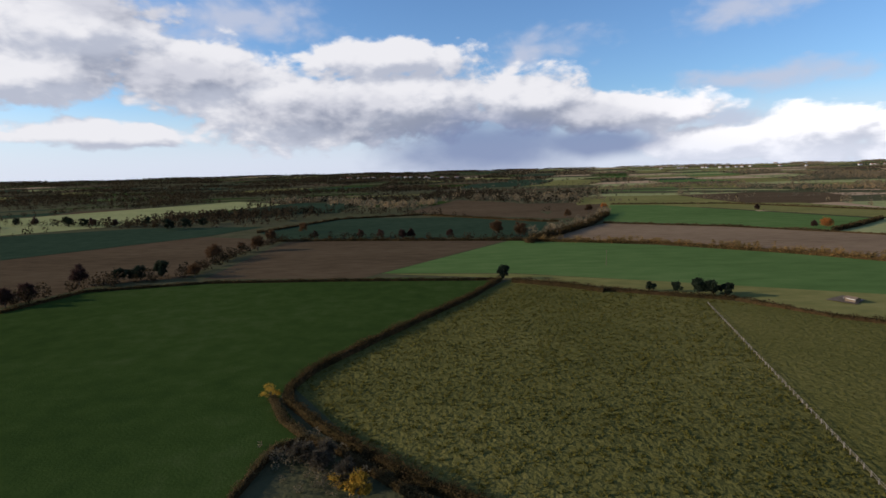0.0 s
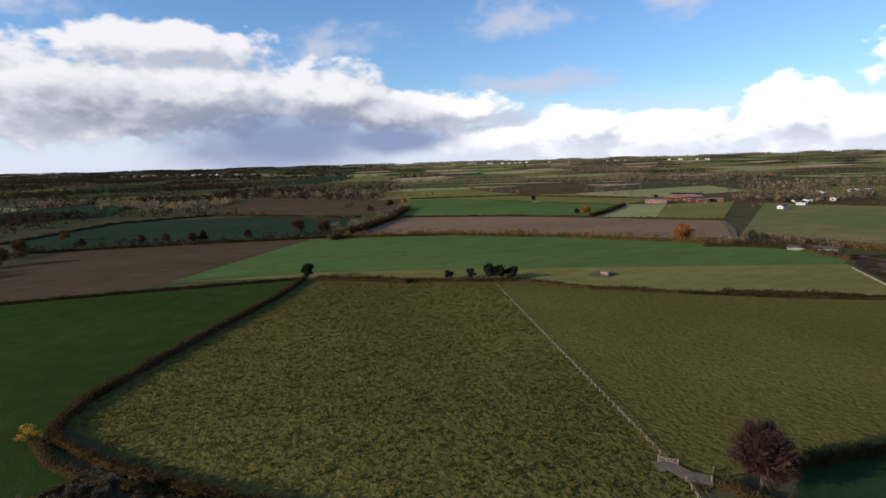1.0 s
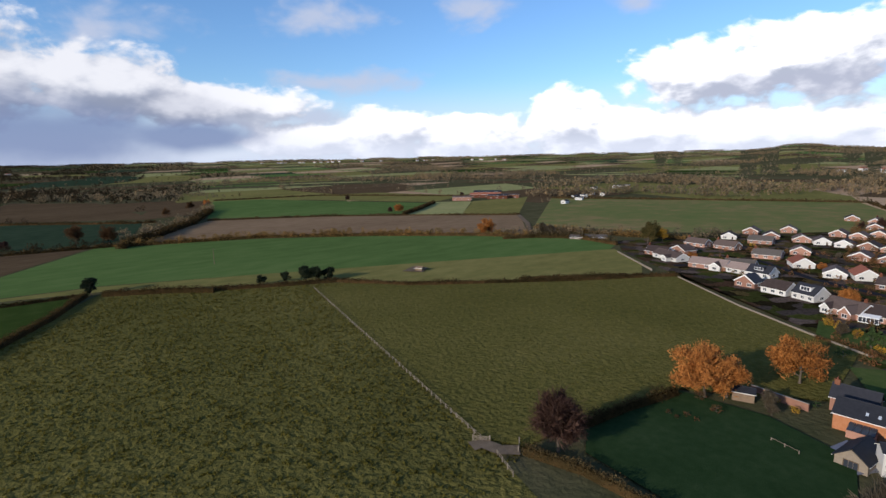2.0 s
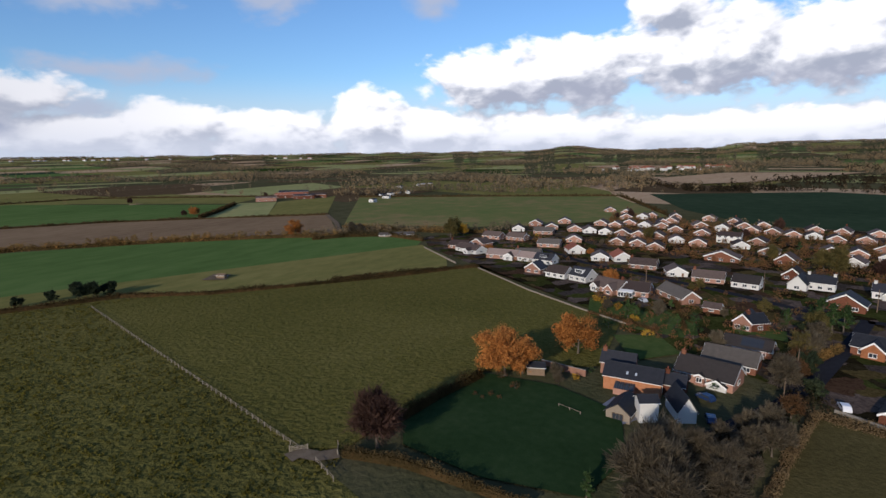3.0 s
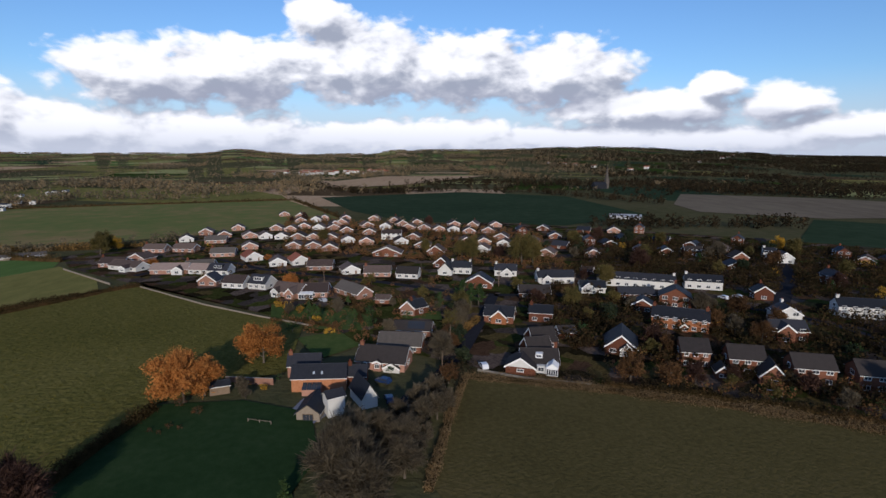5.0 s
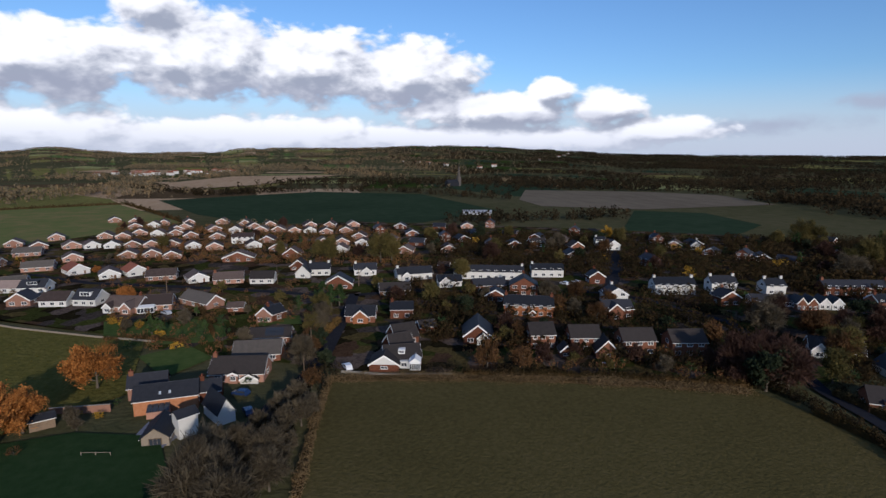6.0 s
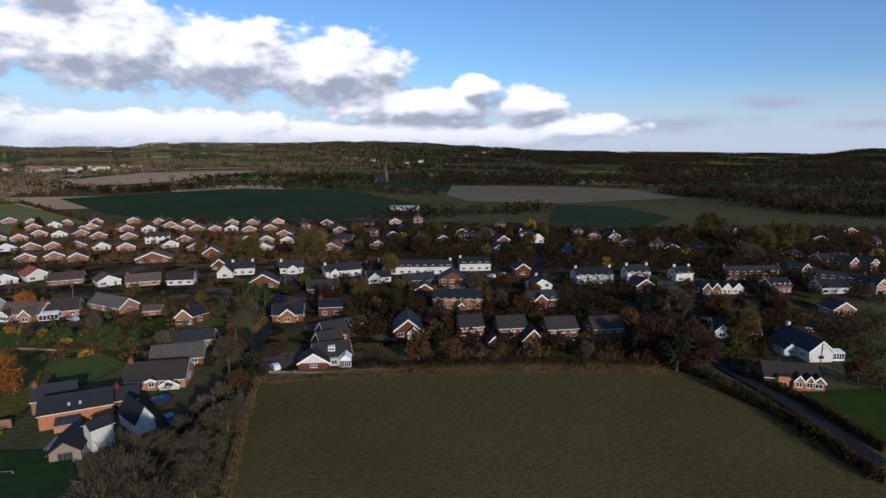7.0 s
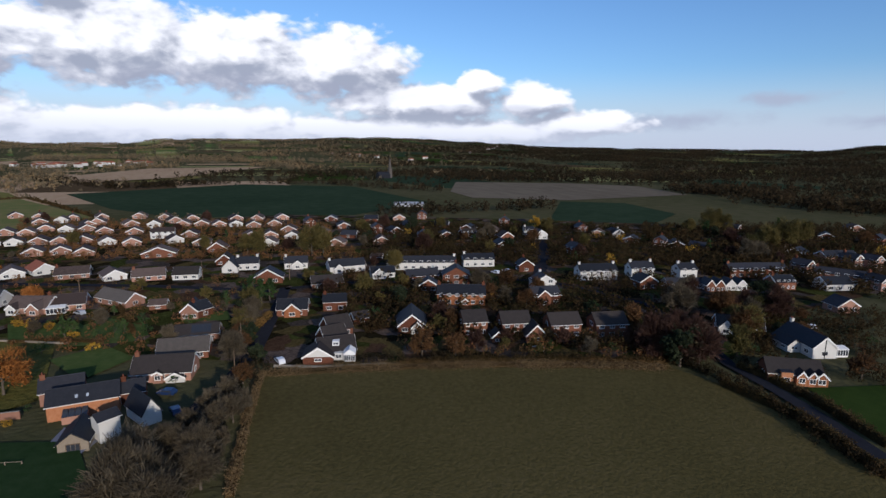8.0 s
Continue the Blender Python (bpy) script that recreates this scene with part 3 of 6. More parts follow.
field("field", [(638, -302), (810, -393), (728, -560), (641, -621), (500, -571), (490, -378), (551, -289)], "grey_field", "grey-brown bare field beyond the village", 0.4)
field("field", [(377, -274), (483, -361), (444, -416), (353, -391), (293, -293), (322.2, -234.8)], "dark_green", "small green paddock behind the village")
field("field", [(241.7, 123.1), (191.3, 52.9), (172.2, 34.5), (138.6, -20.0)] + [(122.0, -67.2), (100.3, -112.7), (96.2, -134.0), (116.8, -192.9), (121.4, -261.9), (211, -442), (298, -337), (373, -233), (463, -69)] + [(440, 115), (378, 160), (307.1, 199.2), (275.2, 174.8), (238.2, 122.1)], "garden", "village gardens of lawn, soil and paving")
field("field", [(137.1, -12.7), (130.6, -38.1), (120.6, -66.5), (110.8, -88.8), (99.2, -111.5), (84.6, -115.0), (67.0, -116.1), (44.9, -108.0)] + [(40, -110), (30, -40), (55, -20)] + [(89.2, -1.6)], "pasture_south", "grazed brownish-green field beside the village")
field("field", [(74.7, -132.7), (67.6, -153.6), (52.5, -123.2), (62.4, -128.3)] , "wheat", "small green field by the lane")
field("field", [(105.1, 219.3)] + [(132.7, 207.9), (164.4, 179.6), (199.8, 150.9), (227.9, 133.9)] + [(238.2, 122.1), (210.9, 89.2), (189.4, 55.1), (181.7, 39.5), (140.7, 35.0), (121.8, 61.1), (93.0, 65.8), (74.7, 67.0)] + [(70.7, 75.3)], "pasture_east", "rough yellow-green grazing field beyond the fence")
field("lawn", [(206.3, 56.8), (199.8, 36.3), (181.4, 30.0), (184.9, 51.5)], "lawn_sunlit", "sunlit green back garden lawn")
field("lawn", [(176.1, 38.0), (173.7, 19.2), (187.6, 16.5), (202.2, 28.9), (191.9, 39.4)], "lawn_sunlit", "sunlit green back garden lawn")
field("lawn", [(188.3, 6.9), (184.2, -8.2), (195.0, -7.9), (197.2, 3.6)], "lawn_sunlit", "green back garden lawn")
field("lawn", [(166.5, 38.3), (173.1, 26.1), (159.5, 17.7), (148.0, 28.5)], "lawn_sunlit", "sunlit green back garden lawn")
field("terrace", [(113.2, 29.7), (110.6, 22.5), (116.0, 19.2), (123.1, 27.3)], "terrace", "blue-grey paved terrace beside the lawn")
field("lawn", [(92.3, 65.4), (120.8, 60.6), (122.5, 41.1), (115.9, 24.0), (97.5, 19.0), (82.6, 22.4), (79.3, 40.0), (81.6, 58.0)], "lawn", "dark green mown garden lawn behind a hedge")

field("soil", [(153.0, 220.8), (164.6, 227.0), (168.0, 218.9), (159.2, 211.6)], "earth", "bare sandy soil beside the field shelter")
strip("road", [(66.7, 73.9), (69.2, 73.1), (70.0, 69.3), (72.8, 66.7)], 3.5, "earth", "stony field entrance by the gates", "track")
strip("road", [(108.9, 8.4), (122.2, 2.0), (136.3, -5.9), (149.8, -11.8), (172.5, -18.3), (199.9, -26.2), (219.6, -31.0)], 4.2, "asphalt", "narrow asphalt lane into the village")
strip("road", [(217.8, -30.7), (217.6, -54.2), (206.4, -90.5), (197.5, -124.5), (177.2, -142.3), (144.2, -150.3), (111.6, -138.7), (92.3, -127.9), (77.2, -124.4), (64.5, -120.6), (48.8, -114.6)], 3.6, "asphalt", "asphalt village street")
strip("road", [(195.8, -136.6), (237.1, -169.4), (293.6, -204.4), (371, -239)], 6, "asphalt", "asphalt street climbing away through houses")
strip("road", [(257.1, 133.9), (298.3, 110.9), (270.9, 78.6), (241.3, 16.2), (215.6, -26.1)], 4, "asphalt", "asphalt estate road between bungalows")
strip("road", [(390, 365), (339, 305), (292.9, 260.8)], 4, "earth", "pale earth farm track", "track")

# ---- plants ----


def limbs(rng, h, crown_base, spread, trunk_r, count):
    """A tapered trunk with limbs; gives the mesh parts and the limb ends."""
    s, ends = Solid(), []
    lean = rng.normal(0, 0.03, 2)
    top = Vector((lean[0] * h, lean[1] * h, h * 0.72))
    mid = Vector((lean[0] * h * 0.4, lean[1] * h * 0.4, crown_base))
    s.tube((0, 0, -0.2), (0, 0, 0.5), trunk_r * 1.5, trunk_r, 8).tube((0, 0, 0.5), mid, trunk_r, trunk_r * 0.75, 8).tube(mid, top, trunk_r * 0.75, trunk_r * 0.2, 7)
    for i in range(count):
        k = (i + rng.uniform(0, 0.8)) / count
        a = i * 2.4 + rng.uniform(-0.5, 0.5)
        root = mid.lerp(top, k * 0.9)
        out = spread * (1.0 - 0.55 * k) * rng.uniform(0.6, 0.95)
        rise = h * rng.uniform(0.12, 0.28)
        knee = root + Vector((math.cos(a) * out * 0.5, math.sin(a) * out * 0.5, rise * 0.6))
        tip = root + Vector((math.cos(a) * out, math.sin(a) * out, rise))
        r = trunk_r * 0.42 * (1 - 0.5 * k)
        s.tube(root, knee, r, r * 0.7, 5).tube(knee, tip, r * 0.7, r * 0.2, 5)
        side = knee + Vector((math.cos(a + 0.9) * out * 0.4, math.sin(a + 0.9) * out * 0.4, rise * 0.5))
        s.tube(knee, side, r * 0.5, r * 0.15, 4)
        ends += [tip, side, knee]
    ends.append(top)
    return s, ends


def crown_cards(rng, h, crown_base, spread, n, size, shape):
    """Leaf clumps in sprays along big boughs, with an uneven outline and gaps between the boughs."""
    boughs = 11 if shape == "round" else 14
    mid, half = (h + crown_base) / 2, (h - crown_base) / 2
    u = rng.normal(size=(boughs, 3))
    u /= np.linalg.norm(u, axis=1)[:, None]
    u[:, 2] = np.linspace(-.75, .8, boughs)
    u[:, :2] *= (np.sqrt(1 - u[:, 2] ** 2) / (np.linalg.norm(u[:, :2], axis=1) + 1e-6))[:, None]
    big = u * np.array([spread, spread, half]) * rng.uniform(.5, .82, (boughs, 1))
    reach = spread * rng.uniform(.26, .48, boughs)
    bunches = max(30, min(130, n // 26))
    b = rng.integers(0, boughs, bunches)
    v = rng.normal(size=(bunches, 3))
    v /= np.linalg.norm(v, axis=1)[:, None]
    centre = big[b] + v * reach[b][:, None] * rng.uniform(.5, 1.0, (bunches, 1)) * np.array([1, 1, .8])
    if shape == "cone":
        k = 1 - (centre[:, 2] + half) / (2 * half)
        centre[:, :2] *= np.clip(k, 0.05, 1)[:, None] * 1.3
    centre[:, 2] += mid
    each = rng.integers(0, bunches, n)
    spots = centre[each] + rng.normal(size=(n, 3)) * spread * np.array([.10, .10, .07])
    return leaf_cards(rng, spots, size)


def twig_cards(rng, ends, n, length, h):
    """Bare twigs fanning out from the limb ends."""
    e = np.array([tuple(p) for p in ends])
    at = e[rng.integers(0, len(e), n)]
    centre = np.array([0, 0, h * 0.45])
    way = at - centre
    way /= np.linalg.norm(way, axis=1)[:, None] + 1e-6
    way = way + rng.normal(size=(n, 3)) * 0.75 + np.array([0, 0, 0.25])
    way /= np.linalg.norm(way, axis=1)[:, None]
    start = at + rng.normal(size=(n, 3)) * length * 0.35
    ln = length * rng.uniform(0.5, 1.3, (n, 1))
    side = np.cross(way, rng.normal(size=(n, 3)))
    side /= np.linalg.norm(side, axis=1)[:, None] + 1e-6
    wd = 0.035 * rng.uniform(0.6, 1.5, (n, 1)) * (1 + h / 14)
    fork = start + way * ln * 0.5 + side * ln * 0.25
    return np.concatenate([np.stack([start - side * wd, start + side * wd, start + way * ln + side * wd * 0.3, start + way * ln - side * wd * 0.3], axis=1),
                           np.stack([start + way * ln * 0.3, start + way * ln * 0.3 + side * wd * 1.5, fork + way * ln * 0.3 + side * wd * 0.5, fork + way * ln * 0.3], axis=1)])


TREE_KINDS = {
    # leaf material, leaf count, leaf size, crown base, spread, shape, twigs, words
    "oak": ("leaf_orange", 9000, 0.21, 0.12, 0.52, "round", 500, "orange-leaved autumn oak tree in sunlight"),
    "beech": ("leaf_yellow", 5000, 0.18, 0.12, 0.36, "round", 300, "golden-yellow autumn tree in leaf"),
    "rust": ("leaf_rust", 3800, 0.19, 0.15, 0.44, "round", 900, "rust-brown autumn tree, partly bare"),
    "willow": ("leaf_olive", 4200, 0.22, 0.12, 0.38, "round", 700, "tall olive-green and brown autumn tree"),
    "ever": ("leaf_dark", 5200, 0.31, 0.06, 0.42, "round", 100, "dark evergreen tree with a dense crown"),
    "conifer": ("leaf_green", 1500, 0.26, 0.03, 0.24, "cone", 60, "slender dark green conifer tree"),
    "shrub": ("leaf_green", 1500, 0.17, 0.0, 0.60, "round", 80, "rounded dark green garden shrub"),
    "shrub_gold": ("leaf_yellow", 2600, 0.16, 0.0, 0.60, "round", 80, "rounded yellowing garden shrub in leaf"),
    "shrub_brown": ("leaf_rust", 1200, 0.17, 0.0, 0.62, "round", 200, "ragged brown autumn garden shrub"),
    "bare": ("twig_grey", 0, 0.3, 0.14, 0.42, "round", 4200, "bare grey-brown tree with fine twigs"),
    "bare_brown": ("twig_brown", 350, 0.22, 0.10, 0.46, "round", 4200, "bare purplish-brown tree with dense twigs"),
}
TREES = {}


def tree(kind, x, y, h, turn=0.0, group="village trees", sparse=1.0, z=0.0):
    """A tree of a kind at a place: a few models of each kind are built and copied at other sizes."""
    leaf, n, size, base, spread, shape, twigs, words = TREE_KINDS[kind]
    step = 5 if h < 8 else 10 if h < 13 else 15
    variant = int(abs(x * 7 + y * 3)) % 3
    key = (kind, step, variant)
    at = pose(x, y, z, 0, 0, turn) @ Matrix.Scale(h / step, 4)
    if key not in TREES:
        rng = np.random.default_rng(len(TREES) + 11)
        root = thing("tree" if "shrub" not in kind else "shrub", words, "tree" if "shrub" not in kind else "shrub", group)
        s, ends = limbs(rng, step, max(0.3, base * step + 0.4), spread * step, 0.028 * step, 7 if "bare" not in kind else 11)
        part("trunk", s.mesh("trunk", M["bark"]), root)
        f = (step / 10) ** 1.1
        cards = []
        if n:
            cards.append(crown_cards(rng, step, base * step, spread * step, int(n * f), size * (0.75 + 0.25 * step / 10), shape))
        if twigs:
            cards.append(twig_cards(rng, ends, int(twigs * f), step * 0.16, step))
        part("crown", quads_mesh("crown", np.concatenate(cards), M[leaf]), root)
        TREES[key] = root
        root.matrix_basis = at
        return root
    ob = copy_thing(TREES[key], pose(0, 0, 0))
    ob.matrix_basis = at
    return tagged(ob, group=group)


def along(line, step, rng, jitter=0.3):
    """Points spaced along a line."""
    out = []
    for (x0, y0), (x1, y1) in zip(line, line[1:]):
        n = max(1, int(math.hypot(x1 - x0, y1 - y0) / step))
        k = (np.arange(n) + rng.uniform(-jitter, jitter, n)) / n
        out.append(np.stack([x0 + (x1 - x0) * k, y0 + (y1 - y0) * k], axis=1))
    return np.concatenate(out)


HEDGES = [100]


def hedge(line, h, w, material, label, per_metre=60, size=0.22, name="hedge", rough=0.35):
    """A hedge of many small leaf clumps along a line, over a rough woody core."""
    HEDGES[0] += 1
    rng = np.random.default_rng(HEDGES[0])
    p = along(line, 1.0 / per_metre, rng)
    n = len(p)
    a = rng.uniform(0, math.pi, n)
    r = np.sqrt(rng.uniform(0.25, 1.0, n))
    px, py, k = p[:, 0], p[:, 1], HEDGES[0]
    wave = 1 + rough * 0.33 * (np.sin(px * 0.31 + py * 0.17 + k) + np.sin(px * -0.53 + py * 0.71 + 2 * k) + np.sin(px * 1.13 + py * 0.97 + 3 * k))
    q = np.zeros((n, 3))
    turn = rng.uniform(0, 2 * math.pi, n)
    q[:, 0] = p[:, 0] + np.cos(turn) * r * w / 2 * np.sin(a) * wave
    q[:, 1] = p[:, 1] + np.sin(turn) * r * w / 2 * np.sin(a) * wave
    q[:, 2] = np.abs(np.cos(rng.uniform(0, math.pi / 2, n))) * h * wave * rng.uniform(0.5, 1.05, n)
    root = thing(name, label, "hedge")
    part("foliage", quads_mesh("foliage", leaf_cards(rng, q, size), M[material]), root)
    s = Solid()
    for (x0, y0), (x1, y1) in zip(line, line[1:]):
        d = Vector((x1 - x0, y1 - y0, 0))
        m = Matrix.Translation((x0, y0, 0)) @ d.to_track_quat("Y", "Z").to_matrix().to_4x4()
        s.add([m @ Vector(v) for v in ((-w * .3, 0, 0), (w * .3, 0, 0), (w * .16, 0, h * .62), (-w * .16, 0, h * .62), (-w * .3, d.length, 0), (w * .3, d.length, 0), (w * .16, d.length, h * .62), (-w * .16, d.length, h * .62))],
              [(0, 1, 2, 3), (7, 6, 5, 4), (0, 3, 7, 4), (1, 5, 6, 2), (3, 2, 6, 7)])
    part("woody_core", s.mesh("woody_core", M["hedge"]), root)
    return root


def post_fence(line, spacing, h, label, rails=2, material="timber_pale", name="fence"):
    """Posts with rails between them."""
    root = thing(name, label, "fence")
    rng = np.random.default_rng(5)
    pts = along(line, spacing, rng, 0.0)
    pts = list(pts) + [np.array(line[-1])]
    post = Solid().box(-0.07, -0.07, 0, 0.07, 0.07, h).mesh("post", M[material])
    for x, y in pts[:280]:
        ob = part("post", post, root)
        ob.location = (x, y, 0)
    for k in range(rails):
        z = h * (0.9 - 0.4 * k)
        s = Solid()
        for a, b in zip(pts, pts[1:]):
            s.tube((a[0], a[1], z), (b[0], b[1], z), 0.045, 0.045, 4)
        part("rail", s.mesh("rail", M[material]), root)
    return root


def solid_wall(line, h, t, material, label, name="garden_wall", piece=6.0):
    """A wall or board fence in lengths with a coping."""
    root = thing(name, label, "wall" if "wall" in name else "fence")
    cope = "stone" if "wall" in name else material
    for (x0, y0), (x1, y1) in zip(line, line[1:]):
        d = Vector((x1 - x0, y1 - y0, 0))
        n = max(1, round(d.length / piece))
        m = Matrix.Translation((x0, y0, 0)) @ d.to_track_quat("Y", "Z").to_matrix().to_4x4()
        for i in range(n):
            a, b = d.length * i / n, d.length * (i + 1) / n - 0.03
            ob = part("panel", Solid().box(-t / 2, a, 0, t / 2, b, h - 0.08, m).mesh("panel", M[material]), root)
            part("coping", Solid().box(-t / 2 - 0.05, a, h - 0.08, t / 2 + 0.05, b, h, m).mesh("coping", M[cope]), ob)
    return root


hedge([(25.1, 276.7), (10.4, 243.0), (-9.0, 209.2), (-23.8, 183.4), (-35.2, 162.0), (-40.5, 151.6), (-43.5, 139.2), (-42.1, 130.8), (-31.6, 117.8), (-19.2, 104.6), (-7.1, 92.9), (1.9, 87.4)] + [(30, 60)], 2.6, 3.6, "hedge", "dark overgrown hawthorn hedge round the grazing field", 170, 0.17)
hedge([(-46.5, 132.7), (-40.1, 120.2), (-31.7, 110.4), (-22.6, 104.1), (-12.3, 93.6), (-4.9, 86.5)], 1.8, 3.0, "hedge_brown", "straw-brown bramble hedge beside a ditch", 170, 0.15)
hedge([(-31.7, 110.7), (-37.6, 106.1), (-38.7, 97.8), (-39.8, 88.2)], 2.0, 2.0, "hedge_brown", "brown trimmed hedge round a small enclosure", 150, 0.15)
hedge([(-196.7, 230.1), (-186.4, 270.6), (-129.9, 286.7), (-59.5, 284.4), (22.3, 277.6)] , 1.6, 2.0, "hedge", "low dark hedge between fields", 60, 0.26)
hedge([(30.9, 271.8), (55.7, 257.3), (69.2, 244.5)], 3.2, 3.2, "hedge", "dark thorn hedge along the field end", 80, 0.24)
hedge([(70.2, 248.1), (99.2, 233.0), (118.5, 224.2), (138.4, 194.7), (164.6, 173.4), (196.9, 148.7), (223.7, 131.4)], 2.2, 3.2, "hedge", "low brown-green hedge across the fields", 70, 0.24)
hedge([(181.3, 166.6), (209.6, 145.7), (236.9, 121.5)], 2.2, 3.2, "hedge", "low brown-green hedge across the fields", 70, 0.24)
hedge([(59, 429), (150, 395), (215, 338), (263.5, 284.5), (282.5, 252.7)], 3.4, 4.0, "hedge_orange", "orange-brown autumn hedge with small trees", 60, 0.4, rough=0.9)
hedge([(265.0, 259.7), (283.2, 248.7), (301.2, 226.3), (293.7, 190.5)], 3.0, 4.0, "hedge_brown", "brown scrubby hedge by the farm track", 60, 0.36, rough=0.9)
hedge([(156, 552), (250, 496), (306, 441), (383, 355)], 1.8, 3.0, "hedge_brown", "thin brown hedge between fields", 30, 0.4, rough=0.8)
hedge([(310, 442), (353, 474), (414, 525)], 3.5, 5.0, "hedge", "dark dense hedge by the farm", 50, 0.5)
hedge([(-149, 466), (-56, 453), (59, 432)], 2.4, 3.0, "hedge", "dark field hedge with trees in it", 30, 0.45, rough=0.8)
hedge([(-191, 538), (-137, 675), (-36, 714), (93, 587), (116, 578)], 2.4, 3.5, "hedge", "dark field hedge with trees in it", 26, 0.5, rough=0.8)
hedge([(61, 418), (93, 465), (135, 532), (188, 652)], 4, 8.0, "hedge", "thick rusty belt of autumn trees and scrub", 120, 0.55, rough=0.9)
hedge([(244, 828), (396, 785), (514, 583)], 2.0, 3.5, "hedge_brown", "thin brown hedge between fields", 5, 0.9, rough=0.8)
hedge([(322, 283), (329.2, 208.7), (342.2, 170.7)], 3.0, 5.0, "hedge_orange", "autumn hedge with small trees", 50, 0.42, rough=0.9)
hedge([(554, 457), (625, 311), (690, 158)], 2.5, 4.0, "hedge_brown", "thin brown hedge between fields", 6, 0.9, rough=0.8)
hedge([(690, 158), (585, 110), (476, 64)], 2.5, 4.0, "hedge", "dark hedge along a field track", 6, 0.9, rough=0.8)
hedge([(89.5, 63.9), (102.8, 62.5), (118.1, 59.3)], 3.0, 2.6, "hedge", "dark garden hedge round the lawn", 200, 0.16)
hedge([(73.0, 65.7), (75.9, 54.1), (75.9, 38.3), (75.6, 29.0)], 2.2, 2.2, "hedge_brown", "brown hedge beside the lawn", 200, 0.15)
hedge([(84.2, -114.8), (66.5, -115.2), (45.0, -108.1)], 2.6, 2.4, "hedge", "dark hedge along the lane", 150, 0.16)
hedge([(60.4, -115.5), (51.0, -111.5), (44.0, -108.8)], 1.8, 2.0, "hedge_brown", "brown bramble hedge along the lane", 150, 0.15)
hedge([(90.3, -128.5), (72.2, -128.0), (51.2, -120.5)], 2.4, 2.4, "hedge_brown", "brown hedge along the lane", 150, 0.16)
hedge([(134.7, -12.4), (113.9, -7.3), (92.6, -3.1), (86.4, -1.8)], 1.6, 2.6, "dry_grass", "strip of tall dry grass along the field edge", 320, 0.12)
hedge([(135.0, -12.7), (128.4, -37.5), (118.9, -65.5), (109.2, -87.6), (98.0, -110.2)], 1.1, 6.5, "dry_grass", "strip of tall dry grass along the field edge", 420, 0.13, rough=0.8)
hedge([(127.8, -46.6), (121.1, -66.7), (112.2, -89.9), (99.9, -112.2)], 2.0, 3.0, "hedge", "dark garden hedges behind the houses", 110, 0.2)
hedge([(164.6, -11.4), (173.3, -15.9), (183.4, -20.6)], 2.8, 3.0, "hedge_orange", "rust-coloured beech hedge beside the lane", 160, 0.17)
post_fence([(104.2, 218.4)] + [(70.3, 75.1)], 2.6, 1.2, "pale weathered post and rail fence across the pasture")
post_fence([(68.7, 68.7), (65.8, 61.8)], 2.0, 1.2, "pale wooden rail fence by the gate")
solid_wall([(272.7, 176.3), (240.5, 136.2)], 0.9, 0.15, "timber_pale", "pale board fence at the field edge", "board_fence")
solid_wall([(234.7, 120.3), (205.4, 81.8), (188.7, 54.9), (178.3, 35.9)], 0.9, 0.15, "timber_pale", "pale board fence behind the bungalow gardens", "board_fence")
solid_wall([(139.2, -15.8), (133.5, -26.9), (128.9, -43.8)], 0.7, 0.35, "stone", "low pale stone wall at the field edge")
solid_wall([(133.3, 48.9), (131.8, 36.5)], 1.8, 0.3, "brick_pale", "brick garden wall beside the lawn")


def gate(x, y, turn, label):
    root = thing("field_gate", label, "gate", at=pose(x, y, 0, 0, 0, turn))
    for px in (-1.7, 1.7):
        part("gate_post", Solid().box(px - .1, -.1, 0, px + .1, .1, 1.5).mesh("gate_post", M["timber_pale"]), root)
    for k in range(5):
        part("bar", Solid().box(-1.6, -.03, .2 + .25 * k, 1.6, .03, .29 + .25 * k).mesh("bar", M["timber_pale"]), root)
    part("brace", Solid().box(-1.75, -.035, -.05, 1.75, -.03, .05, pose(0, 0, .75, 0, -18, 0)).mesh("brace", M["timber_pale"]), root)


gate(*[(69.9, 74.4)][0], 130, "weathered five-bar wooden field gate")
gate(*[(73.6, 67.7)][0], 40, "weathered five-bar wooden field gate by the hedge")

